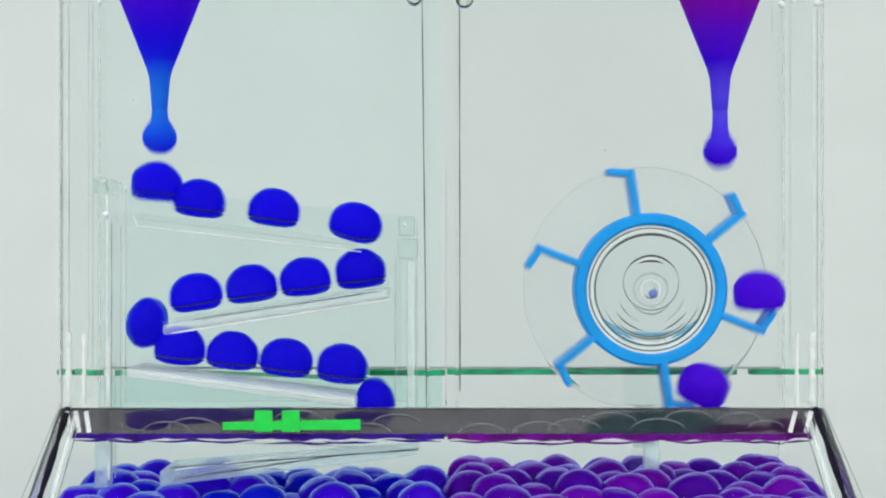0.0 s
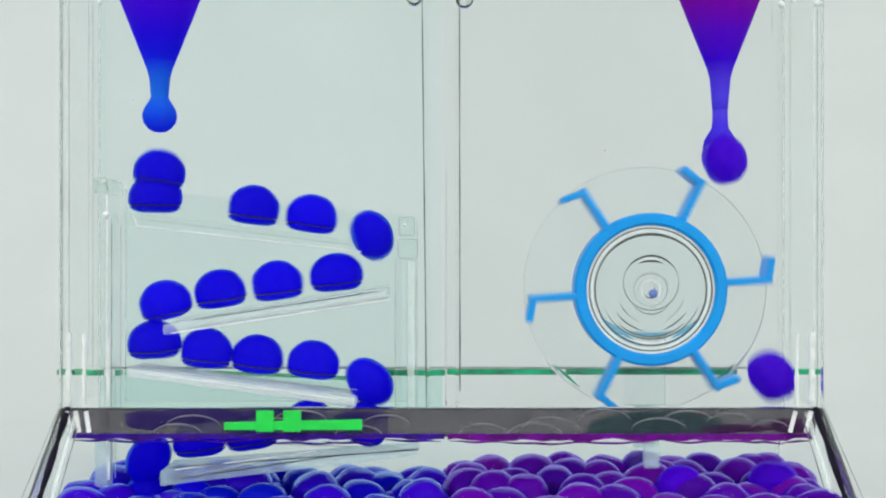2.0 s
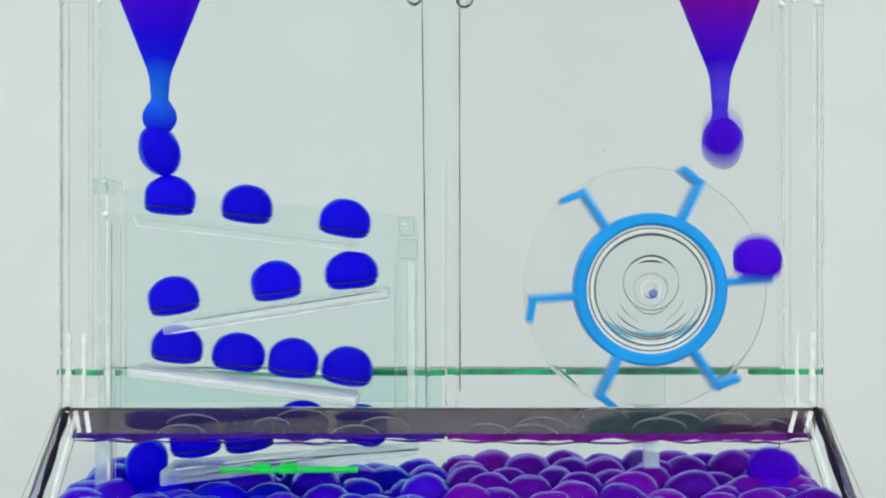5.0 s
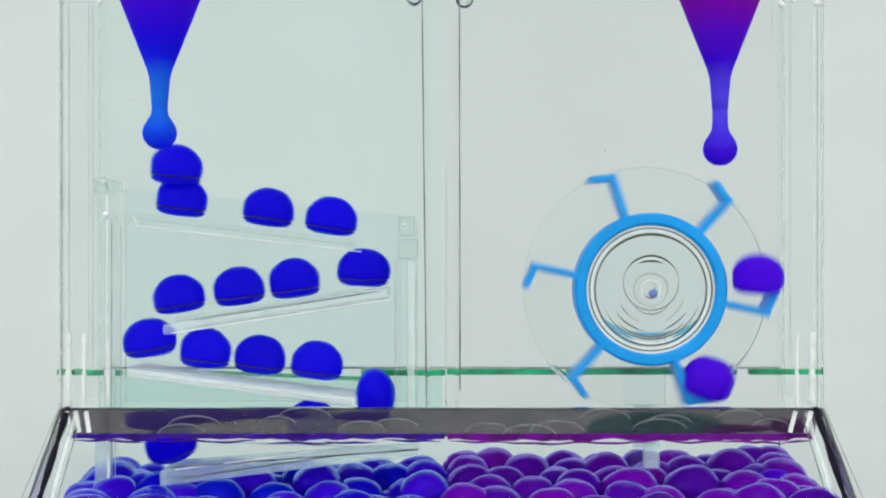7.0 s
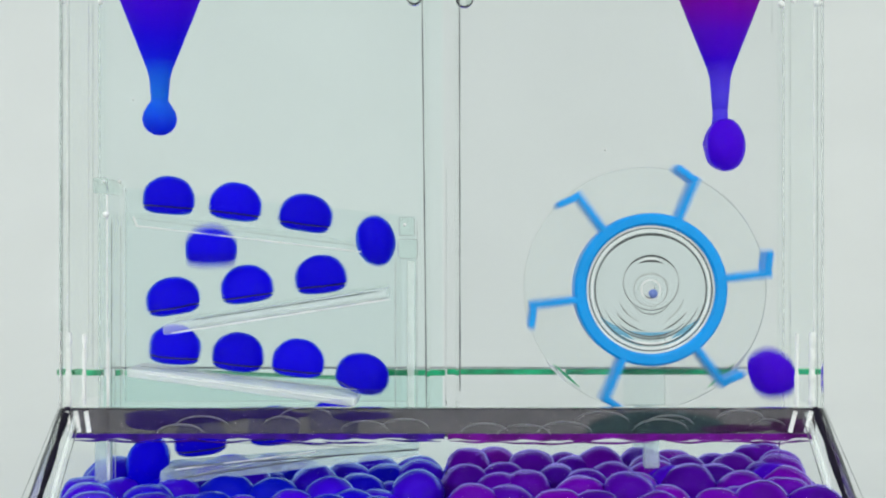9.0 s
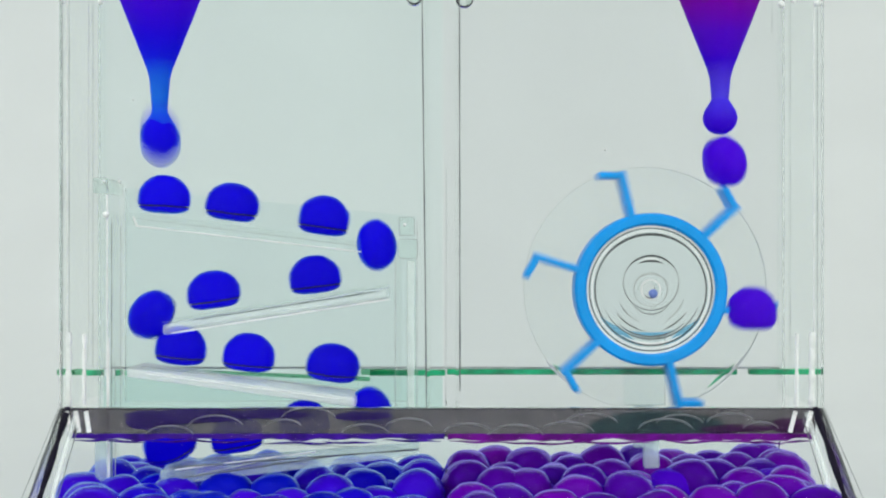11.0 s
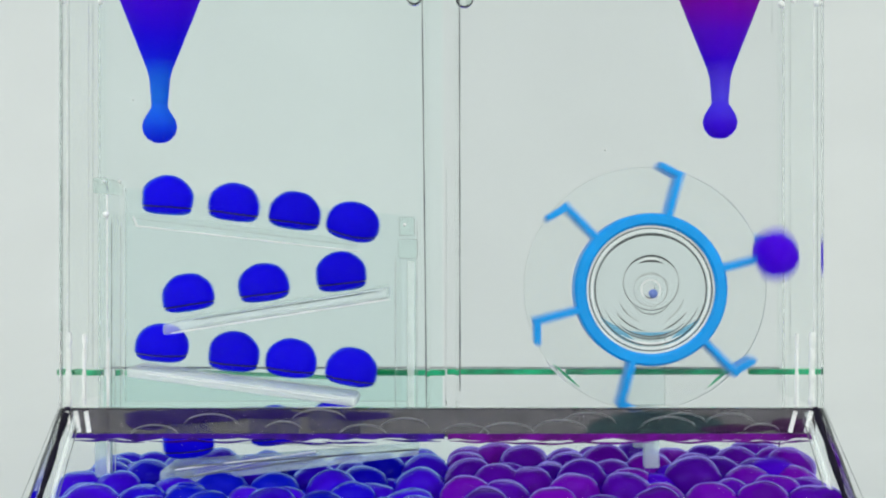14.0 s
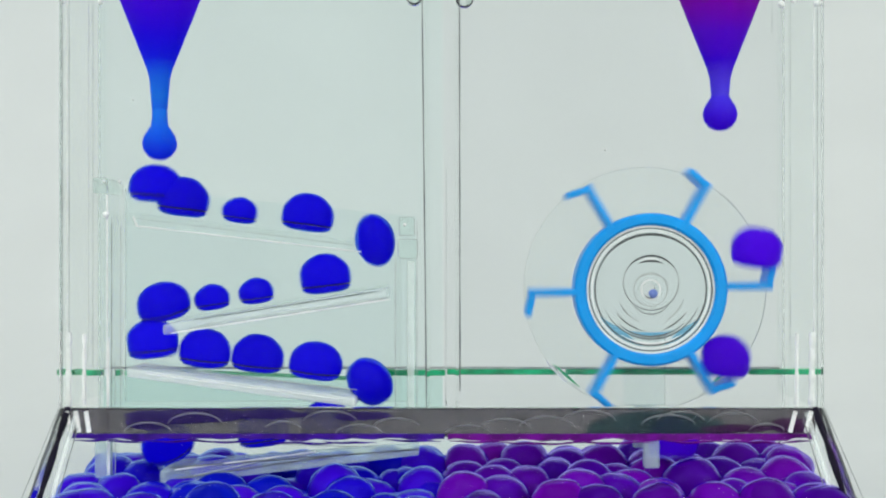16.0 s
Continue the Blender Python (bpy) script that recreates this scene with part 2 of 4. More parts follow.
FX0, FX1 = 105, 1457


def uz(v):
    return EYE_Z + (441 - v) * K


def ux(u):
    return (u - 784) * K


sf = (DIST + YF - TH) / DIST               # plan scale at the front pane
xl, xr = (FX0 - 784) * K * sf, (FX1 - 784) * K * sf
zt, zb = uz(TOP), EYE_Z + (441 - 722) * K * sf
part("front_pane", slab(xl, xr, YF - TH, YF, zb, zt), PANE, tank, shadow=False)
part("back_pane", slab(xl, -0.0001, YB, YB + TH, zb - 0.004, zt), TINTED, tank, "faintly green clear back pane", shadow=False)
part("back_pane", slab(0.0001, xr, YB, YB + TH, zb - 0.004, zt), NEUTRAL, tank, "neutral clear back pane", shadow=False)
part("side_pane", slab(xl, xl + TH, YF + 0.0001, YB - 0.0001, zb, zt, 0.0003), THIN, tank, shadow=False)
part("side_pane", slab(xr - TH, xr, YF + 0.0001, YB - 0.0001, zb, zt, 0.0003), THIN, tank, shadow=False)
# the two walls of the middle divider, seen as fine grey lines
for u0, u1, v1 in ((745, 755, 722), (813, 814, 692)):
    part("divider_seam", rod(W(u0, TOP + 5, -0.009), W(u1, v1, -0.009), 0.00013, wobble=0.25), SEAM, tank, "fine grey vertical seam", shadow=False)
part("divider_pane", plan_bar([(752, TOP + 4), (756, TOP + 4), (762, 722), (757, 722)], YF + 0.0002, YB - 0.0002), PANE, tank, shadow=False)
part("divider_pane", plan_bar([(806, TOP + 4), (810, TOP + 4), (810, 722), (806, 722)], YF + 0.0002, YB - 0.0002), PANE, tank, shadow=False)
part("divider_seam", rod(W(790, 300, -0.008), W(789, 722, -0.008), 0.00005), SEAM_PALE, tank, shadow=False)
# corner seams: grey edge lines, and white highlights put in as rods
for u, v0, v1, y, r, mt in ((106, TOP, 722, YF, 0.00012, WHITE_LINE), (111, TOP, 722, YF, 0.00005, SEAM), (1453, TOP, 722, YF, 0.00010, WHITE_LINE), (119, TOP, 722, YF + 0.003, 0.00018, WHITE_LINE), (123, TOP, 722, YF + 0.003, 0.00005, SEAM),
                            (165, TOP, 650, YB, 0.00006, SEAM_PALE), (157, TOP, 640, YB, 0.00009, WHITE_LINE),
                            (1457, TOP, 722, YF, 0.00006, SEAM_PALE), (1440, TOP, 722, YF + 0.003, 0.00016, WHITE_LINE), (1446, TOP, 722, YF + 0.003, 0.00005, SEAM),
                            (1398, TOP, 640, YB, 0.00005, SEAM_PALE), (1366, TOP, 60, YB, 0.00005, SEAM_PALE)):
    part("corner_seam", rod(W(u, v0 + 6, y), W(u, v1, y), r, 8, 0.3), mt, tank, shadow=False)
# specular highlights in the tank corners, put in as white rods
for u, v0, v1 in ((122, 588, 722), (150, 592, 718), (1410, 590, 722), (1437, 588, 722)):
    part("glue_streak", rod(W(u, v0, YF + 0.001), W(u - 1, v1, YF + 0.001), 0.0006 if u in (122, 1437) else 0.00038, 8, 0.25), WHITE_LINE, tank, "white highlight streak in the corner, modelled as a rod", shadow=False)
# green edge of the rear ledge
gz = EYE_Z + (441 - 658) * K * (DIST + YB) / DIST
def ledge(u0, u1, tilt=0.0):
    f = (DIST + YB) / DIST
    return slab((u0 - 784) * K * f, (u1 - 784) * K * f, YB - 0.0022, YB - 0.0002, gz - 0.0006 + tilt, gz + 0.0005 + tilt, 0.0002)
LEDGE_DIM = see_through("dim_green_edge", (0.55, 0.86, 0.68), 0.25, (0.05, 0.40, 0.20))
for u0, u1, mt in ((106, 128, LEDGE_DIM), (128.5, 134, GREEN_EDGE), (134.5, 156, LEDGE_DIM), (157, 186, GREEN_EDGE), (208, 219, GREEN_EDGE), (225, 236, GREEN_EDGE), (640, 700, LEDGE_DIM), (655, 788, GREEN_EDGE)):
    part("ledge_edge", ledge(u0, u1, 0.00012 if mt == LEDGE_DIM else 0.0), mt, tank, "thin green edge of the rear ledge", shadow=False)
# the ledge as the third ramp refracts it, put in as a bar
part("ledge_edge", hull([W(248, 651, YB - 0.001), W(655, 667, YB - 0.001), W(655, 675, YB - 0.001), W(248, 656, YB - 0.001),
                         W(248, 651, YB - 0.0004), W(655, 667, YB - 0.0004), W(655, 675, YB - 0.0004), W(248, 656, YB - 0.0004)]), LEDGE_DIM, tank, "dim green slanting image of the ledge edge refracted by a ramp", shadow=False)
part("ledge_edge", ledge(791, 985, 0.0002), GREEN_EDGE, tank, shadow=False)
part("ledge_edge", ledge(1000, 1300, 0.0002), GREEN_EDGE, tank, shadow=False)
part("ledge_edge", ledge(1322, 1450, 0.0002), GREEN_EDGE, tank, shadow=False)
part("ledge_sheet", slab(xl + TH, -0.0001, YB - 0.0020, YB - 0.0004, zb - 0.0036, gz - 0.0008), MINT, tank, "mint green clear sheet under the ledge", shadow=False)
part("ledge_top", slab(xl + TH, xr - TH, YB - 0.0022, YB - 0.0002, gz + 0.0008, gz + 0.0011), SEAM_PALE, tank, shadow=False)

# flared base: dark shoulder band, sloping panes, floor
YN = -0.034                                # front foot of the base
fy, fn = YF - TH, YN
bandL0, bandR0 = W(108, 723, fy), W(1455, 723, fy)
YS = -0.0085                               # the dark shoulder stands a little behind the front pane
shL0, shR0, shL1, shR1 = W(112, 724, YS), W(1451, 724, YS), W(118, 772, YS - 0.0006), W(1443, 772, YS - 0.0006)
dy = Vector((0, 0.0012, 0))
# darkness of total internal reflection at the shoulder, put into the band's colour
part("shoulder_band", hull([shL1, shR1, shR0, shL0, shL1 + dy, shR1 + dy, shR0 + dy, shL0 + dy], 0.0001), BAND_DARK, tank, "dark grey shoulder band, its total reflection put into the colour", shadow=False)
part("band_seam", rod(shL0, shR0, 0.00010, 8), SEAM_DARK, tank, shadow=False)
part("band_seam", rod(shL1, shR1, 0.00014, 8), SEAM_DARK, tank, shadow=False)
cl, cr = W(-3, 951, fn), W(1572, 951, fn)
for p in (cl, cr):
    p.z = 0.001
part("sloping_pane", hull([bandL0, bandR0, cr, cl, bandL0 + dy, bandR0 + dy, cr + dy, cl + dy]), BASE_PANE, tank, shadow=False)
bl0, br0 = W(105, 722, YB), W(1457, 722, YB)
bl1, br1 = Vector((cl.x, 0.036, 0.001)), Vector((cr.x, 0.036, 0.001))
bl0.x, br0.x = xl, xr
dx = Vector((0.0012, 0, 0))
part("sloping_pane", hull([bandL0, bl0, bl1, cl, bandL0 + dx, bl0 + dx, bl1 + dx, cl + dx]), BASE_PANE, tank, shadow=False)
part("sloping_pane", hull([bandR0, br0, br1, cr, bandR0 - dx, br0 - dx, br1 - dx, cr - dx]), BASE_PANE, tank, shadow=False)
part("sloping_pane", hull([bl0, br0, br1, bl1, bl0 - dy, br0 - dy, br1 - dy, bl1 - dy]), TINTED, tank, shadow=False)
part("floor_plate", slab(cl.x - 0.001, cr.x + 0.001, fn - 0.001, 0.037, 0.0, 0.001), PANE, tank, shadow=False)
for a, b, r, mt in ((bandL0, cl, 0.00022, SEAM), (bandL0 + Vector((0.0012, 0.0004, 0)), cl + Vector((0.0021, 0.0006, 0)), 0.00058, SEAM_DARK),
                    (bandR0, cr, 0.00022, SEAM), (bandR0 - Vector((0.0012, -0.0004, 0)), cr - Vector((0.0021, -0.0006, 0)), 0.00058, SEAM_DARK)):
    part("base_corner_seam", rod(a, b, r, 8, 0.3), mt, tank, shadow=False)
for p, q, sg in ((bandL0, cl, 1), (bandR0, cr, -1)):
    part("base_corner_strip", rod(p + Vector((sg * 0.0026, 0.0006, -0.001)), q + Vector((sg * 0.0046, 0.0008, 0)), 0.0005, 8, 0.1), ICE, tank, "pale milky strip along the base corner", shadow=False)
    part("base_corner_seam", rod(p + Vector((sg * 0.0034, 0.0004, -0.002)), q + Vector((sg * 0.0056, 0.0006, 0)), 0.00009, 8, 0.3), SEAM, tank, shadow=False)
    part("base_corner_seam", rod(p + Vector((-sg * 0.0004, 0, 0)), q + Vector((-sg * 0.0022, 0.0003, 0)), 0.00009, 8, 0.3), SEAM_PALE, tank, shadow=False)
part("base_divider", plan_bar([(788, 724), (791, 724), (791, 948), (788, 948)], -0.008, YB), PANE, tank, shadow=False)
for u in (118, 134, 152, 1408, 1436):
    part("glue_streak", rod(W(u, 728, fy - 0.0004), W(u + (6 if u < 784 else -10), 766, fy - 0.0006), 0.00042, 8, 0.06), WHITE_LINE, tank, shadow=False)


def meniscus(u0, u1, mat, seed):
    """A thin wavy film of liquid along the foot of the band."""
    bm = bmesh.new()
    n = 110
    rows = []
    for i in range(n + 1):
        u = u0 + (u1 - u0) * i / n
        up, lo = 768, (778 if u < 788 else 780) + 6.0 * noise.noise((u * 0.018, seed * 5.0, 0)) + 2 * noise.noise((u * 0.06, seed * 3.0, 1))
        rows.append([bm.verts.new(W(u, v, y)) for v, y in ((up, -0.0098), (lo, -0.0102), (lo, -0.0093), (up, -0.0093))])
    for a, b in zip(rows, rows[1:]):
        for j in range(4):
            bm.faces.new((a[j], a[(j + 1) % 4], b[(j + 1) % 4], b[j]))
    bm.faces.new(rows[0])
    bm.faces.new(rows[-1][::-1])
    return bm


film_l = tagged(part("liquid_film", meniscus(122, 787, FILM_BLUE, 1), FILM_BLUE, shadow=False), "thin wavy film of deep blue liquid under the dark band", "liquid film")
film_r = tagged(part("liquid_film", meniscus(792, 1438, FILM_MAGENTA, 2), FILM_MAGENTA, shadow=False), "thin wavy film of magenta liquid under the dark band", "liquid film")



def strand(u0, u1, v, mat, seed):
    """A fine wavy thread of liquid that hangs just under the film."""
    bm = bmesh.new()
    n = max(8, int((u1 - u0) / 7))
    rings = []
    for i in range(n + 1):
        u = u0 + (u1 - u0) * i / n
        r = (0.4 + 1.7 * math.sin(math.pi * i / n)) * K
        at = W(u, v + 4 * noise.noise((u * 0.022, seed * 2.3, 4)), -0.0104)
        rings.append([bm.verts.new(at + Vector((0, r * math.cos(b), r * math.sin(b)))) for b in [math.pi * q / 3 for q in range(6)]])
    for a, b in zip(rings, rings[1:]):
        for q in range(6):
            bm.faces.new((a[q], a[(q + 1) % 6], b[(q + 1) % 6], b[q]))
    return bm


def pool(u, v, half, tall):
    """A flat lens shape on the dark band, tinted as a reflection of drops."""
    bm = lathe([(0, -tall)] + [(half * math.cos(b), tall * math.sin(b)) for b in [math.pi * (i / 12 - 0.5) for i in range(1, 12)]] + [(0, tall)], 32)
    at = W(u, v, YS - 0.0012)
    for p in bm.verts:
        c = p.co.copy()
        d = 1 + 0.35 * noise.noise((c.x * 0.03, u * 0.1, c.z * 0.05))
        p.co = at + Vector((c.x * K * d, c.y * K * 2 / half, c.z * K * d))
    return bm


# reflections of the drops in the band, put in as tinted patches
INDIGO = see_through("indigo_drop_reflection", (0.50, 0.42, 0.78), 0.5, (0.022, 0.006, 0.13))
PLUM = see_through("plum_drop_reflection", (0.62, 0.42, 0.66), 0.45, (0.05, 0.006, 0.07))
for host, u, v, half, tall, mat in ((film_l, 330, 737, 105, 12, INDIGO), (film_l, 262, 748, 40, 15, INDIGO), (film_l, 470, 734, 76, 8, INDIGO), (film_l, 640, 737, 56, 7, INDIGO),
                                    (film_r, 1400, 754, 36, 12, PLUM), (film_r, 1300, 760, 54, 7, PLUM)):
    part("pool", pool(u, v, half, tall), mat, host, smooth=True, shadow=False)
srnd = random.Random(4)
for host, lo, hi, mat in ((film_l, 130, 780, FILM_BLUE), (film_r, 796, 1436, FILM_MAGENTA)):
    u = lo
    while u < hi - 40:
        w_ = srnd.uniform(60, 170)
        part("strand", strand(u, min(hi, u + w_), srnd.uniform(780, 786), mat, srnd.uniform(0, 9)), mat, host, shadow=False)
        u += w_ * srnd.uniform(0.6, 1.2)

# ---------------------------------------------------------------- upper chamber and funnels
def funnel(u, mat, bud_mat, liquid_label, glass_label):
    top = thing("dripping_funnel", glass_label, "funnel", "funnels of the upper chamber", at=(ux(u), 0, 0))
    prof = [(0, uz(199)), (11 * K, uz(198)), (13.6 * K, uz(194)), (14.6 * K, uz(182)), (16 * K, uz(165)), (18 * K, uz(140)), (22 * K, uz(124)),
            (70 * K, uz(0)), (138 * K, uz(-178)), (0, uz(-180))]
    part("dyed_liquid", lathe(prof, 48), mat, top, liquid_label, smooth=True)
    shell = [(78 * K, uz(-14)), (141 * K, uz(-180)), (148 * K, uz(-180)), (84 * K, uz(-14)), (78 * K, uz(-14))]
    part("funnel_shell", lathe(shell, 48), THIN, top, "clear moulded cone", smooth=True, shadow=False)
    bud = [(0, -26 * K), (9 * K, -24.6 * K), (17 * K, -19.5 * K), (23 * K, -11 * K), (25.5 * K, 0), (23 * K, 11 * K), (18 * K, 20 * K), (14.5 * K, 29 * K), (13 * K, 40 * K), (12.5 * K, 68 * K), (0, 70 * K)]
    bud = part("hanging_bud", lathe([(r * (1.2 if h < 25 * K else 1.05), h * 1.12) for r, h in bud], 32), bud_mat, top, "small swelling drop at the nozzle", smooth=True)
    bud.location = (0, 0, uz(200))
    return top, bud


# ring of blue dye paling down the column
COL_BLUE = dyed_column("blue_to_sky_dye", uz(215), uz(0), [(0.0, (0.012, 0.22, 1.0)), (0.2, (0.03, 0.34, 1.0)), (0.36, (0.02, 0.24, 1.0)), (0.5, (0.012, 0.02, 1.0)), (0.68, (0.025, 0.001, 1.0)), (1.0, (0.13, 0.0005, 0.95))])
COL_PURPLE = dyed_column("magenta_to_violet_dye", uz(215), uz(0), [(0.0, (0.10, 0.05, 0.90)), (0.2, (0.19, 0.12, 1.0)), (0.36, (0.16, 0.07, 0.95)), (0.48, (0.09, 0.002, 0.9)), (0.72, (0.19, 0.0005, 0.88)), (1.0, (0.45, 0.0005, 0.62))])
BUD_BLUE = dyed_column("fresh_blue_dye", -28 * K, 50 * K, [(0.0, (0.010, 0.04, 0.95)), (0.3, (0.012, 0.11, 1.0)), (0.65, (0.02, 0.24, 1.0)), (1.0, (0.03, 0.34, 1.0))])
BUD_VIOLET = dyed_column("fresh_violet_dye", -28 * K, 50 * K, [(0.0, (0.10, 0.002, 0.85)), (0.3, (0.10, 0.01, 0.9)), (0.65, (0.13, 0.06, 0.98)), (1.0, (0.18, 0.11, 1.0))])
blue_funnel, blue_bud = funnel(283, COL_BLUE, BUD_BLUE, "dark blue liquid paling to sky blue at the nozzle", "clear cone funnel full of blue liquid dripping from its nozzle")
violet_funnel, violet_bud = funnel(1274, COL_PURPLE, BUD_VIOLET, "magenta liquid turning violet at the nozzle", "clear cone funnel full of magenta liquid dripping from its nozzle")
chamber = thing("upper_chamber", "clear closed upper chamber holding the dyed liquids", "chamber")
part("chamber_floor", slab(xl, xr, YF - TH - 0.004, YB + TH + 0.004, uz(TOP) + 0.0002, uz(TOP) + 0.0014), PANE, chamber, shadow=False)
part("blue_liquid", slab(xl + 0.002, ux(782), YF - 0.003, YB + 0.003, uz(TOP) + 0.0018, uz(-420), 0.001), DROP_BLUE, chamber, "deep blue liquid")
part("magenta_liquid", slab(ux(788), xr - 0.002, YF - 0.003, YB + 0.003, uz(TOP) + 0.0018, uz(-420), 0.001), DROP_PURPLE, chamber, "magenta purple liquid")
part("chamber_lid", slab(xl, xr, YF - TH - 0.004, YB + TH + 0.004, uz(-424), uz(-440), 0.0006), PANE, chamber, shadow=False)
for u, r in ((733, 14), (822, 15)):
    part("air_bubble", lathe([(0, -r * K)] + [(r * K * math.sin(a), -r * K * math.cos(a)) for a in [math.pi * i / 10 for i in range(1, 10)]] + [(0, r * K)], 24), EDGE, tank, "round bubble with a dark rim", smooth=True, shadow=False).location = W(u, -3 if u < 784 else 0, -0.008)
    rim = part("bubble_rim", ring_body(r * K, (r - 3) * K, -0.0001, 0.0001, 32), SEAM_DARK, tank, shadow=False)
    rim.location = W(u, -6 if u < 784 else -2, -0.0085)

# ---------------------------------------------------------------- the zigzag slide
slide = thing("zigzag_slide", "clear acrylic zigzag slide with four sloping ramps", "slide")


def ramp(ends, thick, mat, label, lip, y0=-0.0062, y1=0.0062):
    """A sloping channel: floor plate with rounded ends and low front and rear lips."""
    (u0, v0), (u1, v1) = ends
    r = part("ramp", plan_bar([(u0, v0), (u1, v1), (u1, v1 + thick), (u0, v0 + thick)], y0, y1, thick * K * 0.34), mat, slide, label, shadow=False)
    part("lip", plan_bar([(u0, v0 - lip), (u1, v1 - lip), (u1, v1 - 0.5), (u0, v0 - 0.5)], y0, y0 + 0.0007, 0.0001), THIN, r, shadow=False)
    part("lip", plan_bar([(u0, v0 - lip), (u1, v1 - lip), (u1, v1 - 0.5), (u0, v0 - 0.5)], y1 - 0.0007, y1, 0.0001), THIN, r, shadow=False)
    return r


ramp(((235, 384), (632, 434)), 14, THIN, "clear upper ramp falling away from the nozzle", 8)
ramp(((300, 571), (688, 508)), 19, ICE, "milky clear second ramp sloping back", 6)
ramp(((238, 646), (634, 698)), 16, RAIL, "milky clear third ramp", 6)
part("ramp", plan_bar([(742, 791), (742, 797), (298, 850), (298, 823)], -0.006, 0.006, 0.0002), FOOT, slide, "clear wedge-shaped lowest ramp inside the base", shadow=False)
part("ramp_end", plan_bar([(296, 824), (308, 824), (308, 850), (296, 850)], -0.0064, 0.0064, 0.0003), FOOT, slide, shadow=False)
# edge lines of the ramps; white rods put in the edge highlights
for a, b, y, r, mt in (((240, 400), (640, 446), -0.0063, 0.00012, WHITE_LINE), ((236, 384), (243, 400), -0.0063, 0.00016, WHITE_LINE), ((236, 386), (632, 435), -0.0062, 0.00005, SEAM_PALE), ((345, 566), (668, 516), -0.0064, 0.00011, SEAM), ((350, 577), (686, 527), -0.0064, 0.00009, SEAM_PALE), ((304, 590), (690, 530), -0.0064, 0.00014, WHITE_LINE), ((480, 812), (310, 850), -0.0064, 0.00009, SEAM_PALE), ((560, 800), (310, 832), -0.0064, 0.00012, WHITE_LINE),
                       ((250, 648), (632, 690), -0.0064, 0.00009, SEAM_PALE), ((260, 662), (600, 706), -0.0064, 0.00007, WHITE_LINE), ((742, 795), (300, 780), 0.006, 0.00007, SEAM_PALE), ((740, 796), (300, 828), -0.0064, 0.00015, SEAM), ((600, 806), (310, 848), -0.0064, 0.00014, SEAM)):
    part("ramp_seam", rod(W(*a, y), W(*b, y), r, 8, 0.3), mt, slide, shadow=False)
# the sheet that the ramps are cut from, and its posts
part("back_sheet", plan_bar([(206, 330), (735, 382), (735, 718), (206, 718)], 0.0066, 0.0074), TINTED, slide, "pale green clear sheet behind the ramps", shadow=False)
for u0, u1, v0, v1 in ((186, 198, 322, 948), (206, 214, 380, 722), (703, 709, 455, 720), (721, 737, 458, 720)):
    part("post", plan_bar([(u0, v0), (u1, v0), (u1, v1), (u0, v1)], -0.006, 0.006, 0.0003), THIN, slide, shadow=False)
part("post_foot", plan_bar([(184, 774), (208, 774), (208, 852), (184, 852)], -0.0066, -0.003, 0.0004), FOOT, slide, "clear foot of the post", shadow=False)
part("post_strip", plan_bar([(723, 462), (735, 462), (735, 718), (723, 718)], -0.0068, -0.0062), ICE, slide, shadow=False)
for u, v0, v1, mt in ((190, 345, 850, WHITE_LINE), (193, 600, 850, WHITE_LINE), (198, 395, 846, SEAM), (204, 640, 846, SEAM_PALE), (214, 400, 720, SEAM_PALE), (700, 455, 720, SEAM_PALE), (722, 460, 720, SEAM_PALE), (738, 390, 720, SEAM_PALE)):
    part("post_seam", rod(W(u, v0, -0.0063), W(u, v1, -0.0063), 0.00015 if mt == WHITE_LINE else 0.00007, 8, 0.3), mt, slide, shadow=False)
for u0, u1, v0, v1 in ((708, 735, 386, 418), (706, 740, 424, 458), (180, 205, 318, 345)):
    part("joint_block", plan_bar([(u0, v0), (u1, v0), (u1, v1), (u0, v1)], -0.0061, 0.0058, 0.0004), EDGE, slide, shadow=False)
bead = part("pin", lathe([(0, -6 * K), (5 * K, -4 * K), (6 * K, 0), (5 * K, 4 * K), (0, 6 * K)], 16, "Y"), WHITE_LINE, slide, "small round white pin", smooth=True, shadow=False)
bead.location = W(188, 380, -0.007)

# ---------------------------------------------------------------- the wheel
HUB = (1148, 512)
stand = thing("wheel_stand", "clear acrylic stand carrying the wheel axle", "stand")
part("stand_plate", plan_bar([(1112, 594), (1186, 594), (1186, 724), (1112, 724)], 0.0052, 0.0066, 0.0002), TINTED, stand, shadow=False)
part("stand_leg", plan_bar([(1122, 800), (1156, 800), (1156, 949), (1122, 949)], 0.0035, 0.006, 0.0003), THIN, stand, shadow=False)
part("stand_foot", plan_bar([(1128, 764), (1154, 764), (1154, 816), (1128, 816)], -0.0085, -0.0060, 0.0004), FOOT, stand, shadow=False)
part("stand_foot", plan_bar([(1128, 724), (1166, 724), (1166, 800), (1128, 800)], 0.0045, 0.0064, 0.0004), FOOT, stand, shadow=False)
axle = part("axle", lathe([(0, 0), (9 * K, 0.0001), (12 * K, 0.0006), (12 * K, 0.0115), (0, 0.0115)], 32, "Y"), THIN, stand, smooth=True, shadow=False)
axle.location = W(*HUB, -0.0055)
axle.location.x, axle.location.z = ux(HUB[0]), uz(HUB[1])
tip = part("axle_tip", lathe([(0, -0.0006), (5 * K, -0.0004), (8 * K, 0.0), (6 * K, 0.0005), (0, 0.0006)], 24, "Y"), plain("pale_blue_cap", (0.16, 0.24, 0.62), 0.3), stand, "small pale blue axle cap", smooth=True, shadow=False)
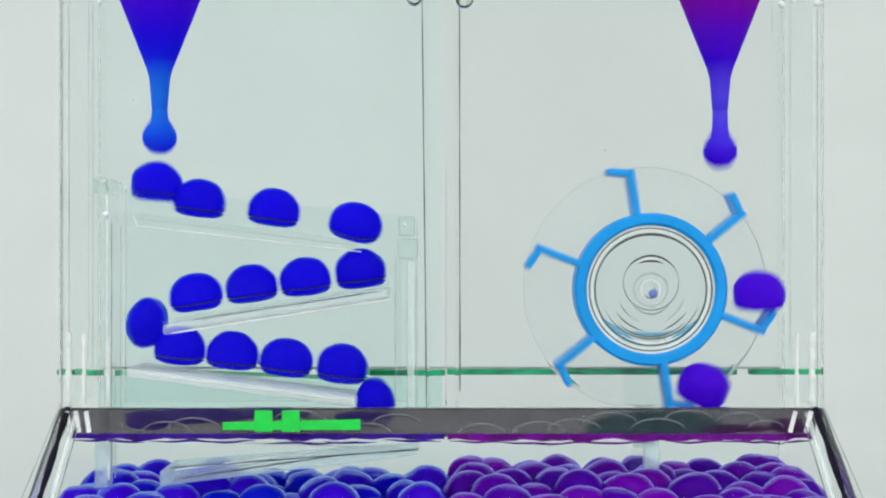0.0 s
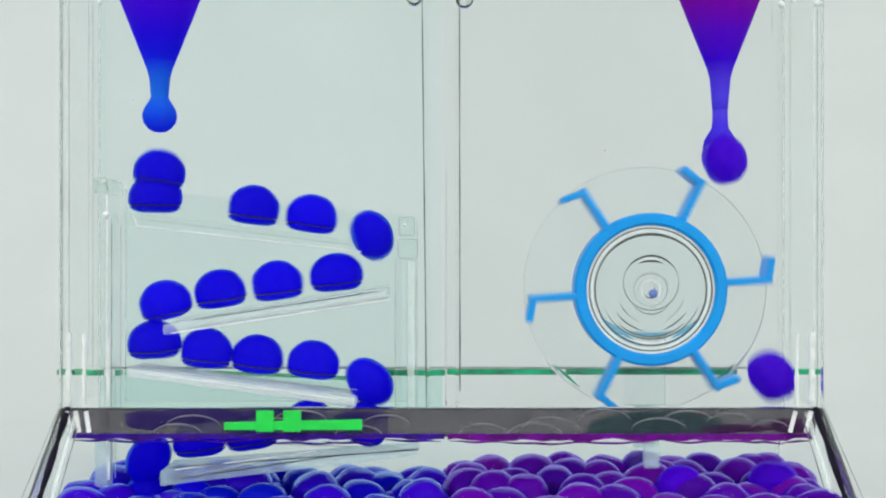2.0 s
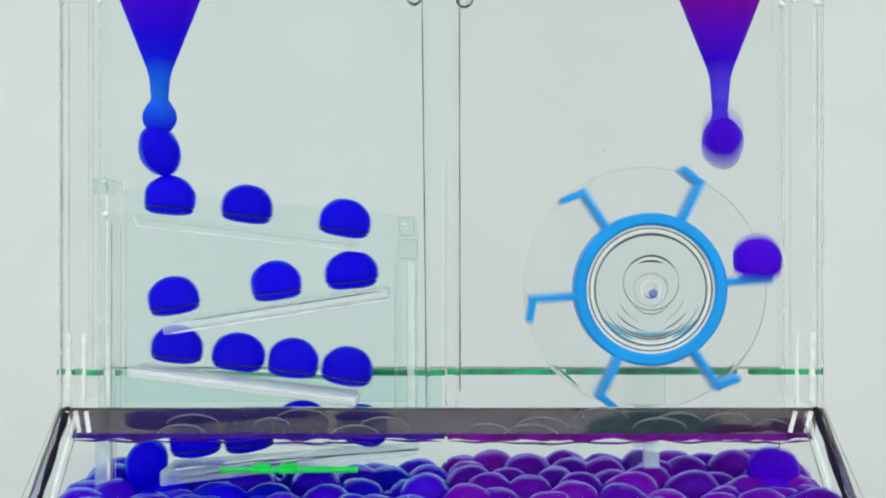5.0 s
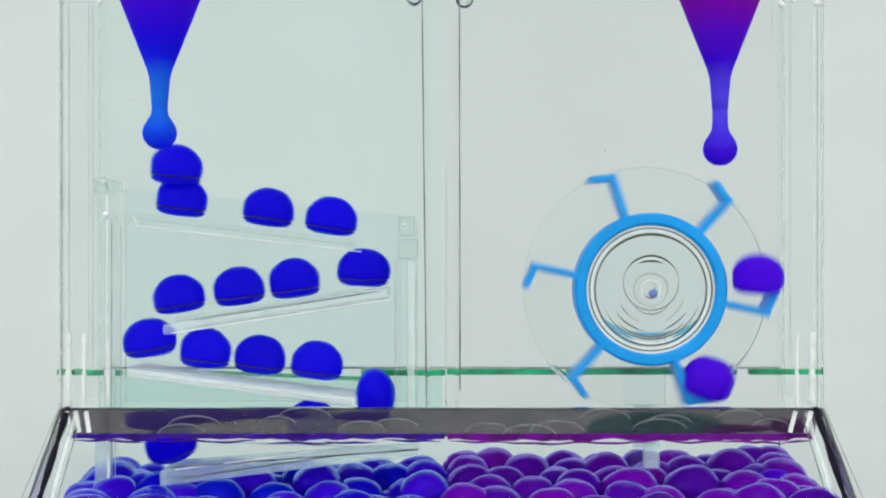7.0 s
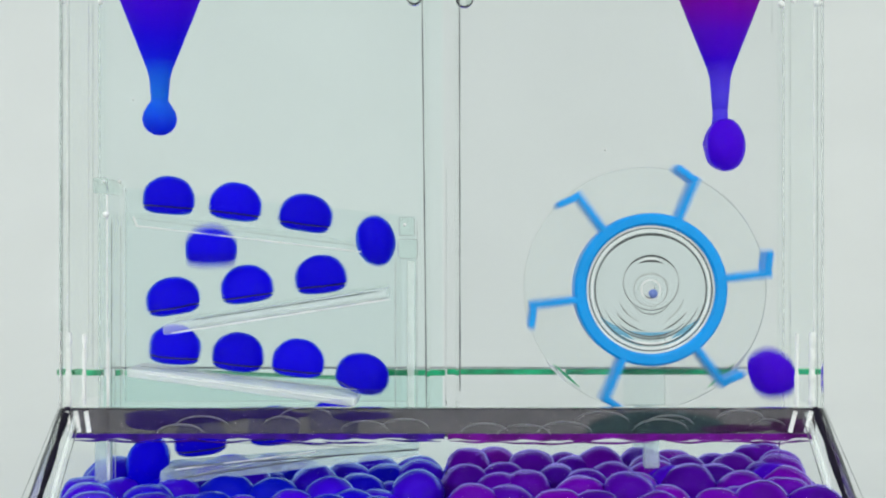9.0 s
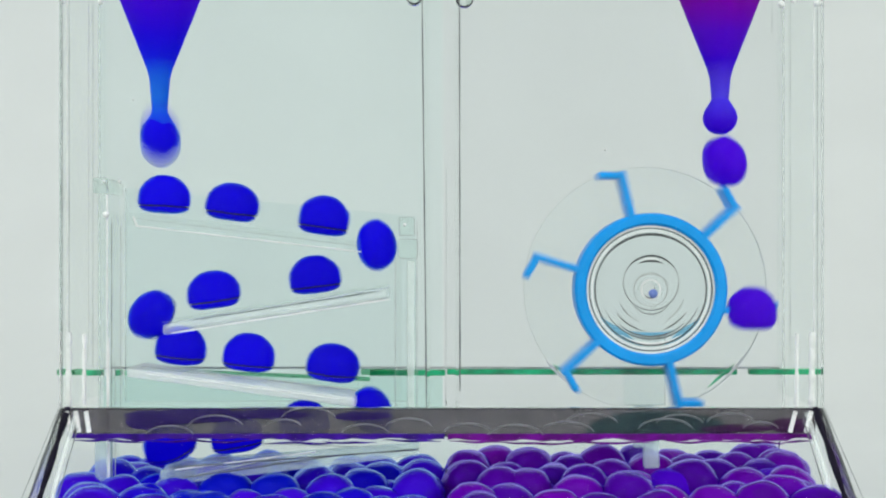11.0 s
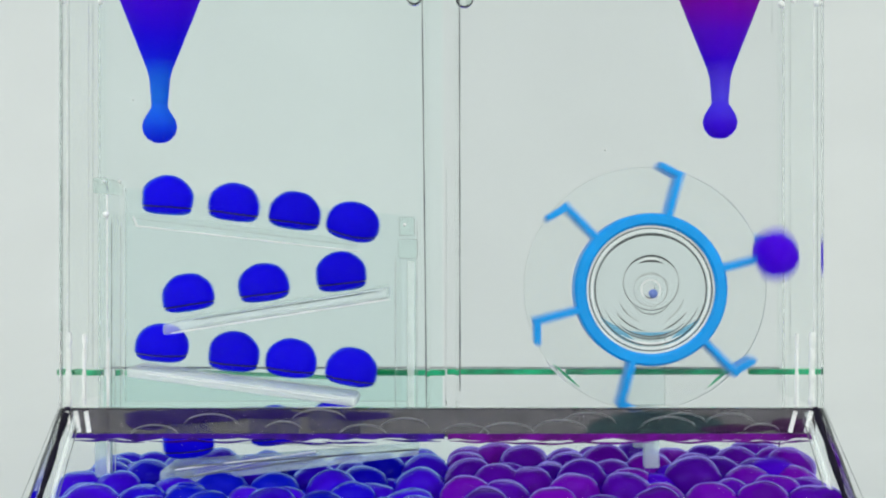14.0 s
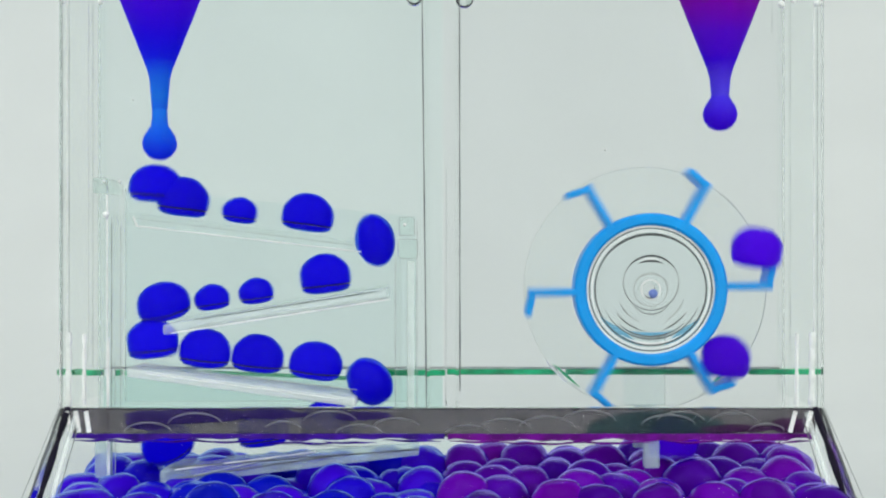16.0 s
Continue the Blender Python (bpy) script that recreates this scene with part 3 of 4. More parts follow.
tip.location = (ux(HUB[0]) - 2 * K, -0.0062, uz(HUB[1]) - 6 * K)

wheel = thing("paddle_wheel", "sky blue plastic paddle wheel with six hooked arms", "paddle wheel", at=(ux(HUB[0]), 0, uz(HUB[1])))
part("rim", ring_body(134 * K, 113 * K, -0.0030, 0.0030, 96, 0.00045), RING_BLUE, wheel)
for i in range(6):
    a = radians(60 * i)
    bm = bmesh.new()

    sect = [((128, -6), (214, -8), (214, 5), (128, 7)), ((201, 4), (214, 4), (223, 38), (211, 40))]
    for s in sect:
        add(bm, hull([(x * K, -0.0030, z * K) for x, z in s] + [(x * K, 0.0030, z * K) for x, z in s], 0.00045))
    bmesh.ops.transform(bm, matrix=Matrix.Rotation(-a, 4, "Y"), verts=bm.verts[:])
    part("arm", bm, RING_BLUE, wheel)
part("clear_disc", ring_body(218 * K, 135 * K, 0.0046, 0.0053, 96, 0.0002), THIN, wheel, "clear thin outer disc", shadow=False)
part("disc_edge", ring_body(218.8 * K, 218.1 * K, 0.0044, 0.0048, 96), FAINT, wheel, shadow=False)
part("hub_disc", ring_body(112 * K, 12.5 * K, 0.0005, 0.0020, 96, 0.0003), TINTED, wheel, "clear stepped hub disc", shadow=False)
# dark and white rings: groove shade and highlights given as plain colour
for r, w_, mt in ((112.5, 3.4, WHITE_LINE), (108.5, 1.8, INK), (104.5, 3.0, WHITE_LINE), (99, 2.4, INK), (30, 1.3, SEAM_PALE), (18, 2.4, WHITE_LINE)):
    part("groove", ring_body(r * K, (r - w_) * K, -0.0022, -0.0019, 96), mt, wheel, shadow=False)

# dark teal reflection of the wheel under the dark shoulder, added as a sheet
TEAL = see_through("dark_teal_reflection", (0.62, 0.76, 0.78), 0.14, (0.02, 0.05, 0.06))
bm = bmesh.new()
n = 20
outline = [(1165 + 128 * math.cos(math.pi * i / n), 771 - 43 * math.sin(math.pi * i / n) ** 0.8) for i in range(n + 1)]
near = [bm.verts.new(W(u, v, YS - 0.0012)) for u, v in outline]
far = [bm.verts.new(W(u, v, YS - 0.0008)) for u, v in outline]
bm.faces.new(near)
bm.faces.new(far[::-1])
for i in range(n + 1):
    j = (i + 1) % (n + 1)
    bm.faces.new((near[i], near[j], far[j], far[i]))
part("guard_foot", bm, TEAL, stand, "dark teal arched reflection of the wheel, added as a sheet", shadow=False)

# thin stand arcs behind the hub: shade and highlights put in as colour
for r, a0, a1, mt, dv, wd in ((88, 203, 340, SEAM, 0, 2.6), (80, 225, 318, SEAM, 4, 3.0), (72, 212, 262, SEAM, 2, 2.0), (72, 285, 328, SEAM, 2, 2.0), (93, 235, 305, WHITE_LINE, 3, 3.4), (103, 240, 300, WHITE_LINE, 2, 2.0),
                          (49, 20, 160, INK, -12, 3.2), (49, 160, 380, SEAM, -12, 1.2), (40, 55, 125, INK, -12, 3.4), (44, 60, 120, WHITE_LINE, -12, 2.6), (98, 30, 150, INK, 0, 3.0), (36, 215, 330, SEAM, 8, 1.4),
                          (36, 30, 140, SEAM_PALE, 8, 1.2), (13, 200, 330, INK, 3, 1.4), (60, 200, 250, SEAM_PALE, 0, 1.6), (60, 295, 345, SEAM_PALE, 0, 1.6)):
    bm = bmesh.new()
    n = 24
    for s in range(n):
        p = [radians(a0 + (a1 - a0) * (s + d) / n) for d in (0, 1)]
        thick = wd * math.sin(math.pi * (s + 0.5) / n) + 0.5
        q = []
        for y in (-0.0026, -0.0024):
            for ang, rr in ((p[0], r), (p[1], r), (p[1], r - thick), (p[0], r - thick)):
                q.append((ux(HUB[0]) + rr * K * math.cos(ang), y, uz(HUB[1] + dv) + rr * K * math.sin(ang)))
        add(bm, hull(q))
    part("hub_arc", bm, mt, stand, "thin curved hub line, its shade and highlights coloured in", shadow=False)

# blue lens effect low in the hub, put in as tinted crescents
HUB_BLUE = see_through("refracted_blue_tint", (0.62, 0.86, 0.98), 0.12, (0.1, 0.5, 0.85))
for r, a0, a1, wd in ((100, 208, 262, 13), (101, 284, 330, 12), (84, 236, 304, 8)):
    bm = bmesh.new()
    n = 20
    for q in range(n):
        p = [radians(a0 + (a1 - a0) * (q + d) / n) for d in (0, 1)]
        e = [wd * math.sin(math.pi * min(1, max(0, (q + d) / n))) + 0.4 for d in (0, 1)]
        add(bm, hull([(ux(HUB[0]) + rr * K * math.cos(g), y, uz(HUB[1]) + rr * K * math.sin(g)) for y in (-0.0018, -0.0016)
                      for g, rr in ((p[0], r), (p[1], r), (p[1], r - e[1]), (p[0], r - e[0]))]))
    part("hub_tint", bm, HUB_BLUE, stand, "pale blue refraction crescent coloured low into the clear hub", shadow=False)

# curved glints of the ledge refracted at the disc edge, added as arcs
for a0, a1, r, mt in ((220, 237, 214, GREEN_EDGE), (216, 232, 222, WHITE_LINE), (303, 320, 214, GREEN_EDGE), (308, 332, 222, WHITE_LINE)):
    bm = bmesh.new()
    n = 12
    for s in range(n):
        p = [radians(a0 + (a1 - a0) * (s + d) / n) for d in (0, 1)]
        thick = 4.5 * math.sin(math.pi * (s + 0.5) / n) + 0.5
        add(bm, hull([(ux(HUB[0]) + rr * K * math.cos(g), y, uz(HUB[1]) + rr * K * math.sin(g)) for y in (0.0058, 0.0060)
                      for g, rr in ((p[0], r), (p[1], r), (p[1], r - thick), (p[0], r - thick))]))
    part("disc_glint", bm, mt, stand, "thin curved glint refracted at the disc edge, modelled as arc", shadow=False)

# white dots at the upper corners and tiny specks stuck to the panes
for u, v, r in ((111, 3, 6), (178, 4, 5), (1382, 8, 6), (1446, 7, 6), (1404, 3, 4), (1071, 266, 2.4), (236, 177, 2.0), (1078, 272, 1.6), (184, 322, 3), (212, 322, 3), (716, 398, 3)):
    dot = part("glue_dot", lathe([(0, -r * K), (0.7 * r * K, -0.7 * r * K), (r * K, 0), (0.8 * r * K, 0.7 * r * K), (0, 1.1 * r * K)], 12), WHITE_LINE, tank, smooth=True, shadow=False)
    dot.location = W(u, v, YF + 0.0015)

# ---------------------------------------------------------------- drops
def drop_body(w_, up, low, deep, lump=0.0, seed=0, crease=False):
    """A dome-shaped drop, fuller above and flat below, in plan units; crease: a fine groove above its foot, coloured
    dark as contact shade.
    """
    prof = [(math.sin(math.pi / 2 * i / 11), math.cos(math.pi / 2 * i / 11) * up) for i in range(1, 12)]
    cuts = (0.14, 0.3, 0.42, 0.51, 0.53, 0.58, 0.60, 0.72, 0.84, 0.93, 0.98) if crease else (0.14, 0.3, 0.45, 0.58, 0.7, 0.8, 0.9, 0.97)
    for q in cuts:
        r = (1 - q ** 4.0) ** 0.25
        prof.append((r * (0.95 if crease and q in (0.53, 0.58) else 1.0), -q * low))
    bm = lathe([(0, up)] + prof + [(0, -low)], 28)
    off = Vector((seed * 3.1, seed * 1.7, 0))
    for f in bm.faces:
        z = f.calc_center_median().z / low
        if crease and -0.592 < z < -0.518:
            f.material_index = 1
    for v in bm.verts:
        c = Vector((v.co.x, v.co.y, v.co.z / (up if v.co.z > 0 else low)))
        d = 1 + lump * noise.noise(c * 1.4 + off)
        v.co = (c.x * w_ * K * d, c.y * deep * K * d, v.co.z * K * d)
    return bm


def drop_mesh(name, mat, *a):
    bm = drop_body(*a)
    bmesh.ops.recalc_face_normals(bm, faces=bm.faces[:])
    me = bpy.data.meshes.new(name)
    bm.to_mesh(me)
    bm.free()
    me.materials.append(mat)
    me.materials.append(CONTACT_SHADE)
    for p in me.polygons:
        p.use_smooth = True
    return me


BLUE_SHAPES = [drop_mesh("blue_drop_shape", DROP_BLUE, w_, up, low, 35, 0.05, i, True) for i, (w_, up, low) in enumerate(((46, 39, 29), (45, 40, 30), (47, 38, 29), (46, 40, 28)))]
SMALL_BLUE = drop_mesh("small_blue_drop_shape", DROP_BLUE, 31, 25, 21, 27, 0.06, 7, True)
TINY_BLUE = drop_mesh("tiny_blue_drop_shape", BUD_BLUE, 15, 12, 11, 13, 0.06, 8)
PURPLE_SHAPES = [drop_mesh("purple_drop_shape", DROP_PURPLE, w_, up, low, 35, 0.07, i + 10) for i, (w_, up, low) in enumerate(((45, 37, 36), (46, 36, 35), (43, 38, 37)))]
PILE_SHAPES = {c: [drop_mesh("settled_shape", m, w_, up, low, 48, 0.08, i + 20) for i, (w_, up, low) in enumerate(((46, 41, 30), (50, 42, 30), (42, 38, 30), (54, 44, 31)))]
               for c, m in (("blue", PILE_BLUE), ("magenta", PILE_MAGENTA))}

settled = []


def pile(side, u_lo, u_hi, seed):
    rnd = random.Random(seed)
    rows = [(0.021, 0.0045), (0.0125, 0.0048), (0.004, 0.005), (-0.0045, 0.0048), (-0.013, 0.0044), (-0.021, 0.004)]
    for j, (y, z) in enumerate(rows):
        f = (DIST + y) / DIST
        lo, hi = (u_lo - 784) * K, (u_hi - 784) * K
        n = 10 if j == 0 else 9 if j == 1 else 8
        for i in range(n):
            for layer in range(2):
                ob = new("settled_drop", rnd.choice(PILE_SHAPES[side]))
                x = lo + (hi - lo) * (i + 0.5 + (0.25 if j % 2 else -0.25) + rnd.uniform(-0.22, 0.22)) / n
                lim = 0.0685 if y > -0.01 else 0.066
                x = max(lo + (0 if side == "blue" else 0.0038), -lim, min(hi - (0.0038 if side == "blue" else 0), lim, x))
                at = Vector((x, y + rnd.uniform(-0.0015, 0.0015), z + layer * (0.0036 if side == "blue" else 0.0044) + (-0.0012 if side == "blue" else -0.0006) + rnd.uniform(-0.0011, 0.0012)))
                slope = max(0.0, min(1.0, (x - ux(400)) / (ux(780) - ux(400)))) if side == "blue" else 0.0
                at.z -= layer * 0.0013 * slope
                ob.location = at
                ob.rotation_euler = (radians(rnd.uniform(-10, 10)), radians(rnd.uniform(-10, 10)), radians(rnd.uniform(0, 360)))
                tagged(ob, "rounded blue liquid drop settled in the heap in the base" if side == "blue" else
                       "rounded magenta purple liquid drop settled in the heap in the base", "liquid drop", f"{side} drops heaped in the base")
                settled.append((ob, 0.00017 + 0.00009 * slope))


pile("blue", 75, 784, 5)
pile("magenta", 794, 1500, 6)

band_glints = []


def glint_mesh(w_, up):
    """A pale arc for a drop's reflection: a thin tube bent along a low arch."""
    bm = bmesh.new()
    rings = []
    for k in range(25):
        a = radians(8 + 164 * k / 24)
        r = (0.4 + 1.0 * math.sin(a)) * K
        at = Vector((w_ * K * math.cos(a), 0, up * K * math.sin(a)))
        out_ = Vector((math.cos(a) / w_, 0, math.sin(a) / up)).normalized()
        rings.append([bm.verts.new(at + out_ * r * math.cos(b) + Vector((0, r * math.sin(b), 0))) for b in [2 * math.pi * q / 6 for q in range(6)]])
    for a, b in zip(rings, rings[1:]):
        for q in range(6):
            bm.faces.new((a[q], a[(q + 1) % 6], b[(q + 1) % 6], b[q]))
    me = bpy.data.meshes.new("glint_shape")
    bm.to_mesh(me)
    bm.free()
    me.materials.append(GLINT)
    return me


GLINT = plain("pale_glint", (0.20, 0.20, 0.21), 0.4, amount=0.3, scale=500)
GLINT_SHAPES = [glint_mesh(40, 17), glint_mesh(30, 13), glint_mesh(46, 20)]
# reflections of the heap in the dark band, put in as pale arcs
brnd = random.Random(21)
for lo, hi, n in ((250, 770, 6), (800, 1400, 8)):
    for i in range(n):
        ob = tagged(new("clear_bubble", brnd.choice(GLINT_SHAPES)), "pale arched reflection of a settled drop, modelled on the band", "bubble", "clear bubbles at the shoulder")
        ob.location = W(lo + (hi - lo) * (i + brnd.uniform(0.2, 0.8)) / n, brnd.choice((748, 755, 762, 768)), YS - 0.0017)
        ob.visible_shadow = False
        band_glints.append(ob)
# the green bar with its two lugs
lugged_bar = thing("green_bar", "bright green bar with two upright lugs at the dark band", "float", at=W(525, 752, -0.0108))
part("bar", plan_bar([(784 - 125, 441 - 4), (784 + 108, 441 - 9), (784 + 108, 441 + 9), (784 - 125, 441 + 9)], -0.0003, 0.0003, 0.00015), GREEN, lugged_bar)
for u in (-56, -10):
    part("lug", plan_bar([(784 + u - 15, 441 - 24), (784 + u + 15, 441 - 24), (784 + u + 15, 441 + 12), (784 + u - 15, 441 + 12)], -0.0004, 0.0004, 0.0002), GREEN, lugged_bar)
for ob in lugged_bar.children:
    ob.location.z -= EYE_Z

# ---------------------------------------------------------------- what moves
WHEEL_TURN = ((0, -20), (0.5, -126.4), (1, -237), (1.5, -383.5), (2, -535), (2.5, -641.5), (3, -797.3), (3.5, -907.7), (4, -1042), (6.5, -1724), (7, -1871), (7.5, -2031), (8, -2151), (8.5, -2298), (9, -2452), (11.5, -3156.5), (12, -3283), (12.5, -3405.5), (13, -3541), (13.5, -3680), (14, -3824), (14.5, -3942.5), (15, -4059), (15.5, -4215), (16, -4378))

# the way of a blue drop: seconds since it left the nozzle, plan place, tilt
SLIDE_TOP = ((-0.001, 283, 252, 88), (0.0, 283, 252, 88), (0.035, 284, 280, 45), (0.065, 283, 305, 8), (0.15, 272, 348, 0), (0.28, 320, 353, 7), (0.40, 390, 359, 7),
             (0.82, 605, 391, 8), (0.90, 642, 399, 16), (0.94, 657, 412, 60), (0.98, 667, 430, 84), (1.03, 664, 458, 82), (1.07, 656, 473, 25), (1.12, 640, 480, -6))
SLIDE_LOW = ((1.78, 310, 527, -9), (1.85, 280, 542, -15), (1.89, 266, 558, -60), (1.93, 258, 576, -86), (1.97, 260, 592, -60), (2.0, 265, 602, -8), (2.07, 290, 612, 5),
             (2.73, 606, 648, 7), (2.81, 645, 664, 14), (2.85, 659, 678, 60), (2.88, 665, 690, 86), (2.95, 664, 720, 84), (3.05, 640, 757, 10))
SLIDE_END = ((3.15, 590, 747, 4), (3.3, 522, 747, -4), (3.5, 430, 772, -10), (3.75, 320, 781, -5), (3.85, 268, 793, -40), (3.93, 256, 830, -80), (4.03, 255, 880, -60))
RIDE_WAY = ((-0.02, 1275, 256, 88), (0.0, 1277, 263, 88), (0.04, 1280, 288, 70), (0.08, 1287, 318, 40), (0.14, 1315, 380, 15), (0.18, 1334, 430, 5), (0.25, 1338, 515, 0),
            (0.34, 1303, 600, 0), (0.43, 1240, 680, 15), (0.48, 1200, 705, 10), (0.53, 1188, 760, 0), (0.6, 1184, 850, 0))
FLUNG_WAY = ((-0.02, 1275, 256, 88), (0.0, 1277, 263, 88), (0.04, 1280, 288, 70), (0.1, 1340, 350, 80), (0.15, 1368, 400, 84), (0.2, 1365, 500, 60),
             (0.25, 1352, 597, 10), (0.3, 1360, 655, 60), (0.34, 1362, 715, 30), (0.42, 1360, 800, 0), (0.5, 1360, 860, 0))


def on_way(way, tau):
    if tau <= way[0][0]:
        return way[0][1:]
    for a, b in zip(way, way[1:]):
        if tau <= b[0]:
            f = (tau - a[0]) / (b[0] - a[0])
            return [p + (q - p) * f for p, q in zip(a[1:], b[1:])]
    return way[-1][1:]


def between(pairs, t):
    if t <= pairs[0][0]:
        return pairs[0][1]
    for a, b in zip(pairs, pairs[1:]):
        if t <= b[0]:
            return a[1] + (b[1] - a[1]) * (t - a[0]) / (b[0] - a[0])
    return pairs[-1][1]


# how low the bud hangs at certain times: violet, then blue
BUD_LOW = (((0.0, 298), (0.5, 220), (1.0, 248), (1.5, 280), (2.0, 290), (2.5, 226), (3.0, 235), (3.5, 220), (4.0, 276), (6.5, 280), (7.0, 294), (7.5, 298), (8.0, 300), (8.5, 298), (9.0, 285),
            (11.5, 220), (12.0, 288), (12.5, 250), (13.0, 228), (13.5, 292), (14.0, 246), (14.5, 236), (15.0, 250), (15.5, 240), (16.0, 232)),
           ((0.0, 273), (0.5, 221), (1.0, 257), (1.5, 304), (2.0, 235), (2.5, 257), (3.0, 262), (3.5, 258), (4.0, 260), (6.5, 276), (7.0, 265), (7.5, 272), (8.0, 268), (8.5, 247), (9.0, 240),
            (11.5, 260), (12.0, 234), (12.5, 304), (13.0, 216), (13.5, 251), (14.0, 254), (14.5, 256), (15.0, 230), (15.5, 262), (16.0, 284)))


def between_near(pairs, t):
    return next((v for q, v in pairs if abs(q - t) < 0.045), None)


def at_plan(u, v, tilt, y=0.0, turn=0.0):
    return pose((u - 784) * K, y, EYE_Z + (441 - v) * K, min(90, abs(tilt) * 1.05) if abs(tilt) > 12 else 0, tilt, turn)


def drop_rows(way, release, store, rest, y=0.0):
    """Waits in the funnel, passes the nozzle, follows its way, and comes to rest in the heap."""
    t_in, t_out = way[0][0], way[-1][0]
    rows = []
    steps = [i / 30 for i in range(0, 481)]
    rest_at = None
    last = None
    for t in steps:
        tau = t - release(t)
        if tau < t_in - 0.034:
            state = at_plan(*store)
            kind = 0
        elif tau <= t_out:
            u, v, tilt = on_way(way, tau)
            state = at_plan(u, v, tilt, y)
            kind = 1
        else:
            if rest_at is None:
                rest_at = t
            f = min(1.0, (t - rest_at) / 1.2)
            u, v, tilt = way[-1][1:]
            state = at_plan(u + (rest[0] - u) * f, v + (rest[1] - v) * f, tilt * (1 - f), y + (rest[2] - y) * f)
            kind = 2 if f < 1 else 3
        if last == 0 and kind == 1:
            rows.append((t - 1 / 30, at_plan(*store)))
        if kind == 1 or t in (0.0, 16.0) or last != kind or (kind == 2 and round(t * 30) % 4 == 0):
            rows.append((t, state))
        last = kind
    return rows


def motions():
    rnd = random.Random(11)
    blue_times, violet_times = [], []

    def slide_drop(*run, small=False):
        """A blue drop; run: seconds, and when it left the nozzle as its pace at that time tells."""
        k = len(blue_times)
        blue_times.append(run[0][1])
        ob = tagged(new("blue_drop", SMALL_BLUE if small else BLUE_SHAPES[k % 4]), "small dark blue liquid drop sliding down the ramps" if small else "plump deep blue liquid drop sliding down the ramps",
                    "liquid drop", "blue drops on the slide")
        rest = (rnd.uniform(110, 760), rnd.uniform(900, 925), rnd.uniform(-0.022, 0.026))
        low = 10 if small else 0
        way = [(a, u, v + (low if a > 0.1 else 0), w_) for a, u, v, w_ in SLIDE_TOP + SLIDE_LOW + SLIDE_END]
        walk(ob, drop_rows(way, lambda t: between(run, t), (283, -110, 85), rest))

    def wheel_drop(way, *run):
        """A violet drop that rides an arm of the wheel or is flung off it."""
        k = len(violet_times)
        violet_times.append(run[0][1])
        ob = tagged(new("purple_drop", PURPLE_SHAPES[k % 3]), "plump violet liquid drop carried down by the wheel", "liquid drop", "purple drops at the wheel")
        rest = (rnd.uniform(830, 1440), rnd.uniform(900, 925), rnd.uniform(-0.022, 0.026))
        walk(ob, drop_rows(way, lambda t: between(run, t), (1274, -110, 85), rest, -0.0022 if way == RIDE_WAY else -0.0035))

    slide_drop((0, -2.938))
    slide_drop((0, -2.73))
    slide_drop((0, -2.524))
    slide_drop((0, -2.325), (0.5, -2.319))
    slide_drop((0, -2.132), (0.5, -2.102))
    slide_drop((0, -1.92), (0.5, -1.898), (1, -1.892))
    slide_drop((0, -1.705), (0.5, -1.715), (1, -1.675))
    slide_drop((0, -1.509), (0.5, -1.517), (1, -1.466))
    slide_drop((0, -1.318), (0.5, -1.301), (1, -1.267), (1.5, -1.242))
    slide_drop((0, -1.124), (0.5, -1.095), (1, -1.074), (1.5, -1.032))
    slide_drop((0, -0.874), (0.5, -0.898), (1, -0.869), (1.5, -0.84), (2, -0.84))
    slide_drop((0, -0.586), (0.5, -0.644), (1, -0.656), (1.5, -0.659), (2, -0.623))
    slide_drop((0, -0.34), (0.5, -0.38), (1, -0.448), (1.5, -0.445), (2, -0.419), (2.5, -0.415))
    slide_drop((0, -0.107), (0.5, -0.158), (1, -0.242), (1.5, -0.223), (2, -0.229), (2.5, -0.192))
    slide_drop((0, 0.038), (0.5, 0.041), (1, -0.021), (1.5, -0.024), (2, -0.025), (2.5, 0.013))
    slide_drop((0.5, 0.341), (1, 0.229), (1.5, 0.172), (2, 0.181), (2.5, 0.216), (3, 0.226))
    slide_drop((0.5, 0.441), (1, 0.434), (1.5, 0.393), (2, 0.381), (2.5, 0.415), (3, 0.434))
    slide_drop((1, 0.72), (1.5, 0.667), (2, 0.582), (2.5, 0.607), (3, 0.633), (3.5, 0.63))
    slide_drop((1, 0.947), (1.5, 0.872), (2, 0.791), (2.5, 0.811), (3, 0.827), (3.5, 0.863))
    slide_drop((1, 1.12), (1.5, 1.08), (2, 1.051), (2.5, 1.011), (3, 1.036), (3.5, 1.062), (4, 1.085))
    slide_drop((1.5, 1.35), (2, 1.282), (2.5, 1.206), (3, 1.251), (3.5, 1.254), (4, 1.31))
    slide_drop((1.5, 1.497), (2, 1.483), (2.5, 1.43), (3, 1.452), (3.5, 1.468), (4, 1.52))
    slide_drop((2, 1.84), (2.5, 1.696), (3, 1.652), (3.5, 1.726), (4, 1.727))
    slide_drop((2, 1.935), (2.5, 1.909), (3, 1.888), (3.5, 1.935), (4, 1.956))
    slide_drop((2.5, 2.225), (3, 2.272), (3.5, 2.192), (4, 2.25))
    slide_drop((2.5, 2.447), (3, 2.469), (3.5, 2.398), (4, 2.451))
    slide_drop((2.5, 2.62), (3, 2.703), (3.5, 2.674), (4, 2.652))
    slide_drop((3, 2.939), (3.5, 2.892), (4, 2.88))
    slide_drop((3, 3.12), (3.5, 3.1), (4, 3.216))
    slide_drop((3.5, 3.35), (4, 3.45), (6.5, 3.768))
    slide_drop((3.5, 3.62), (4, 3.741), (6.5, 3.999), (7, 4.097))
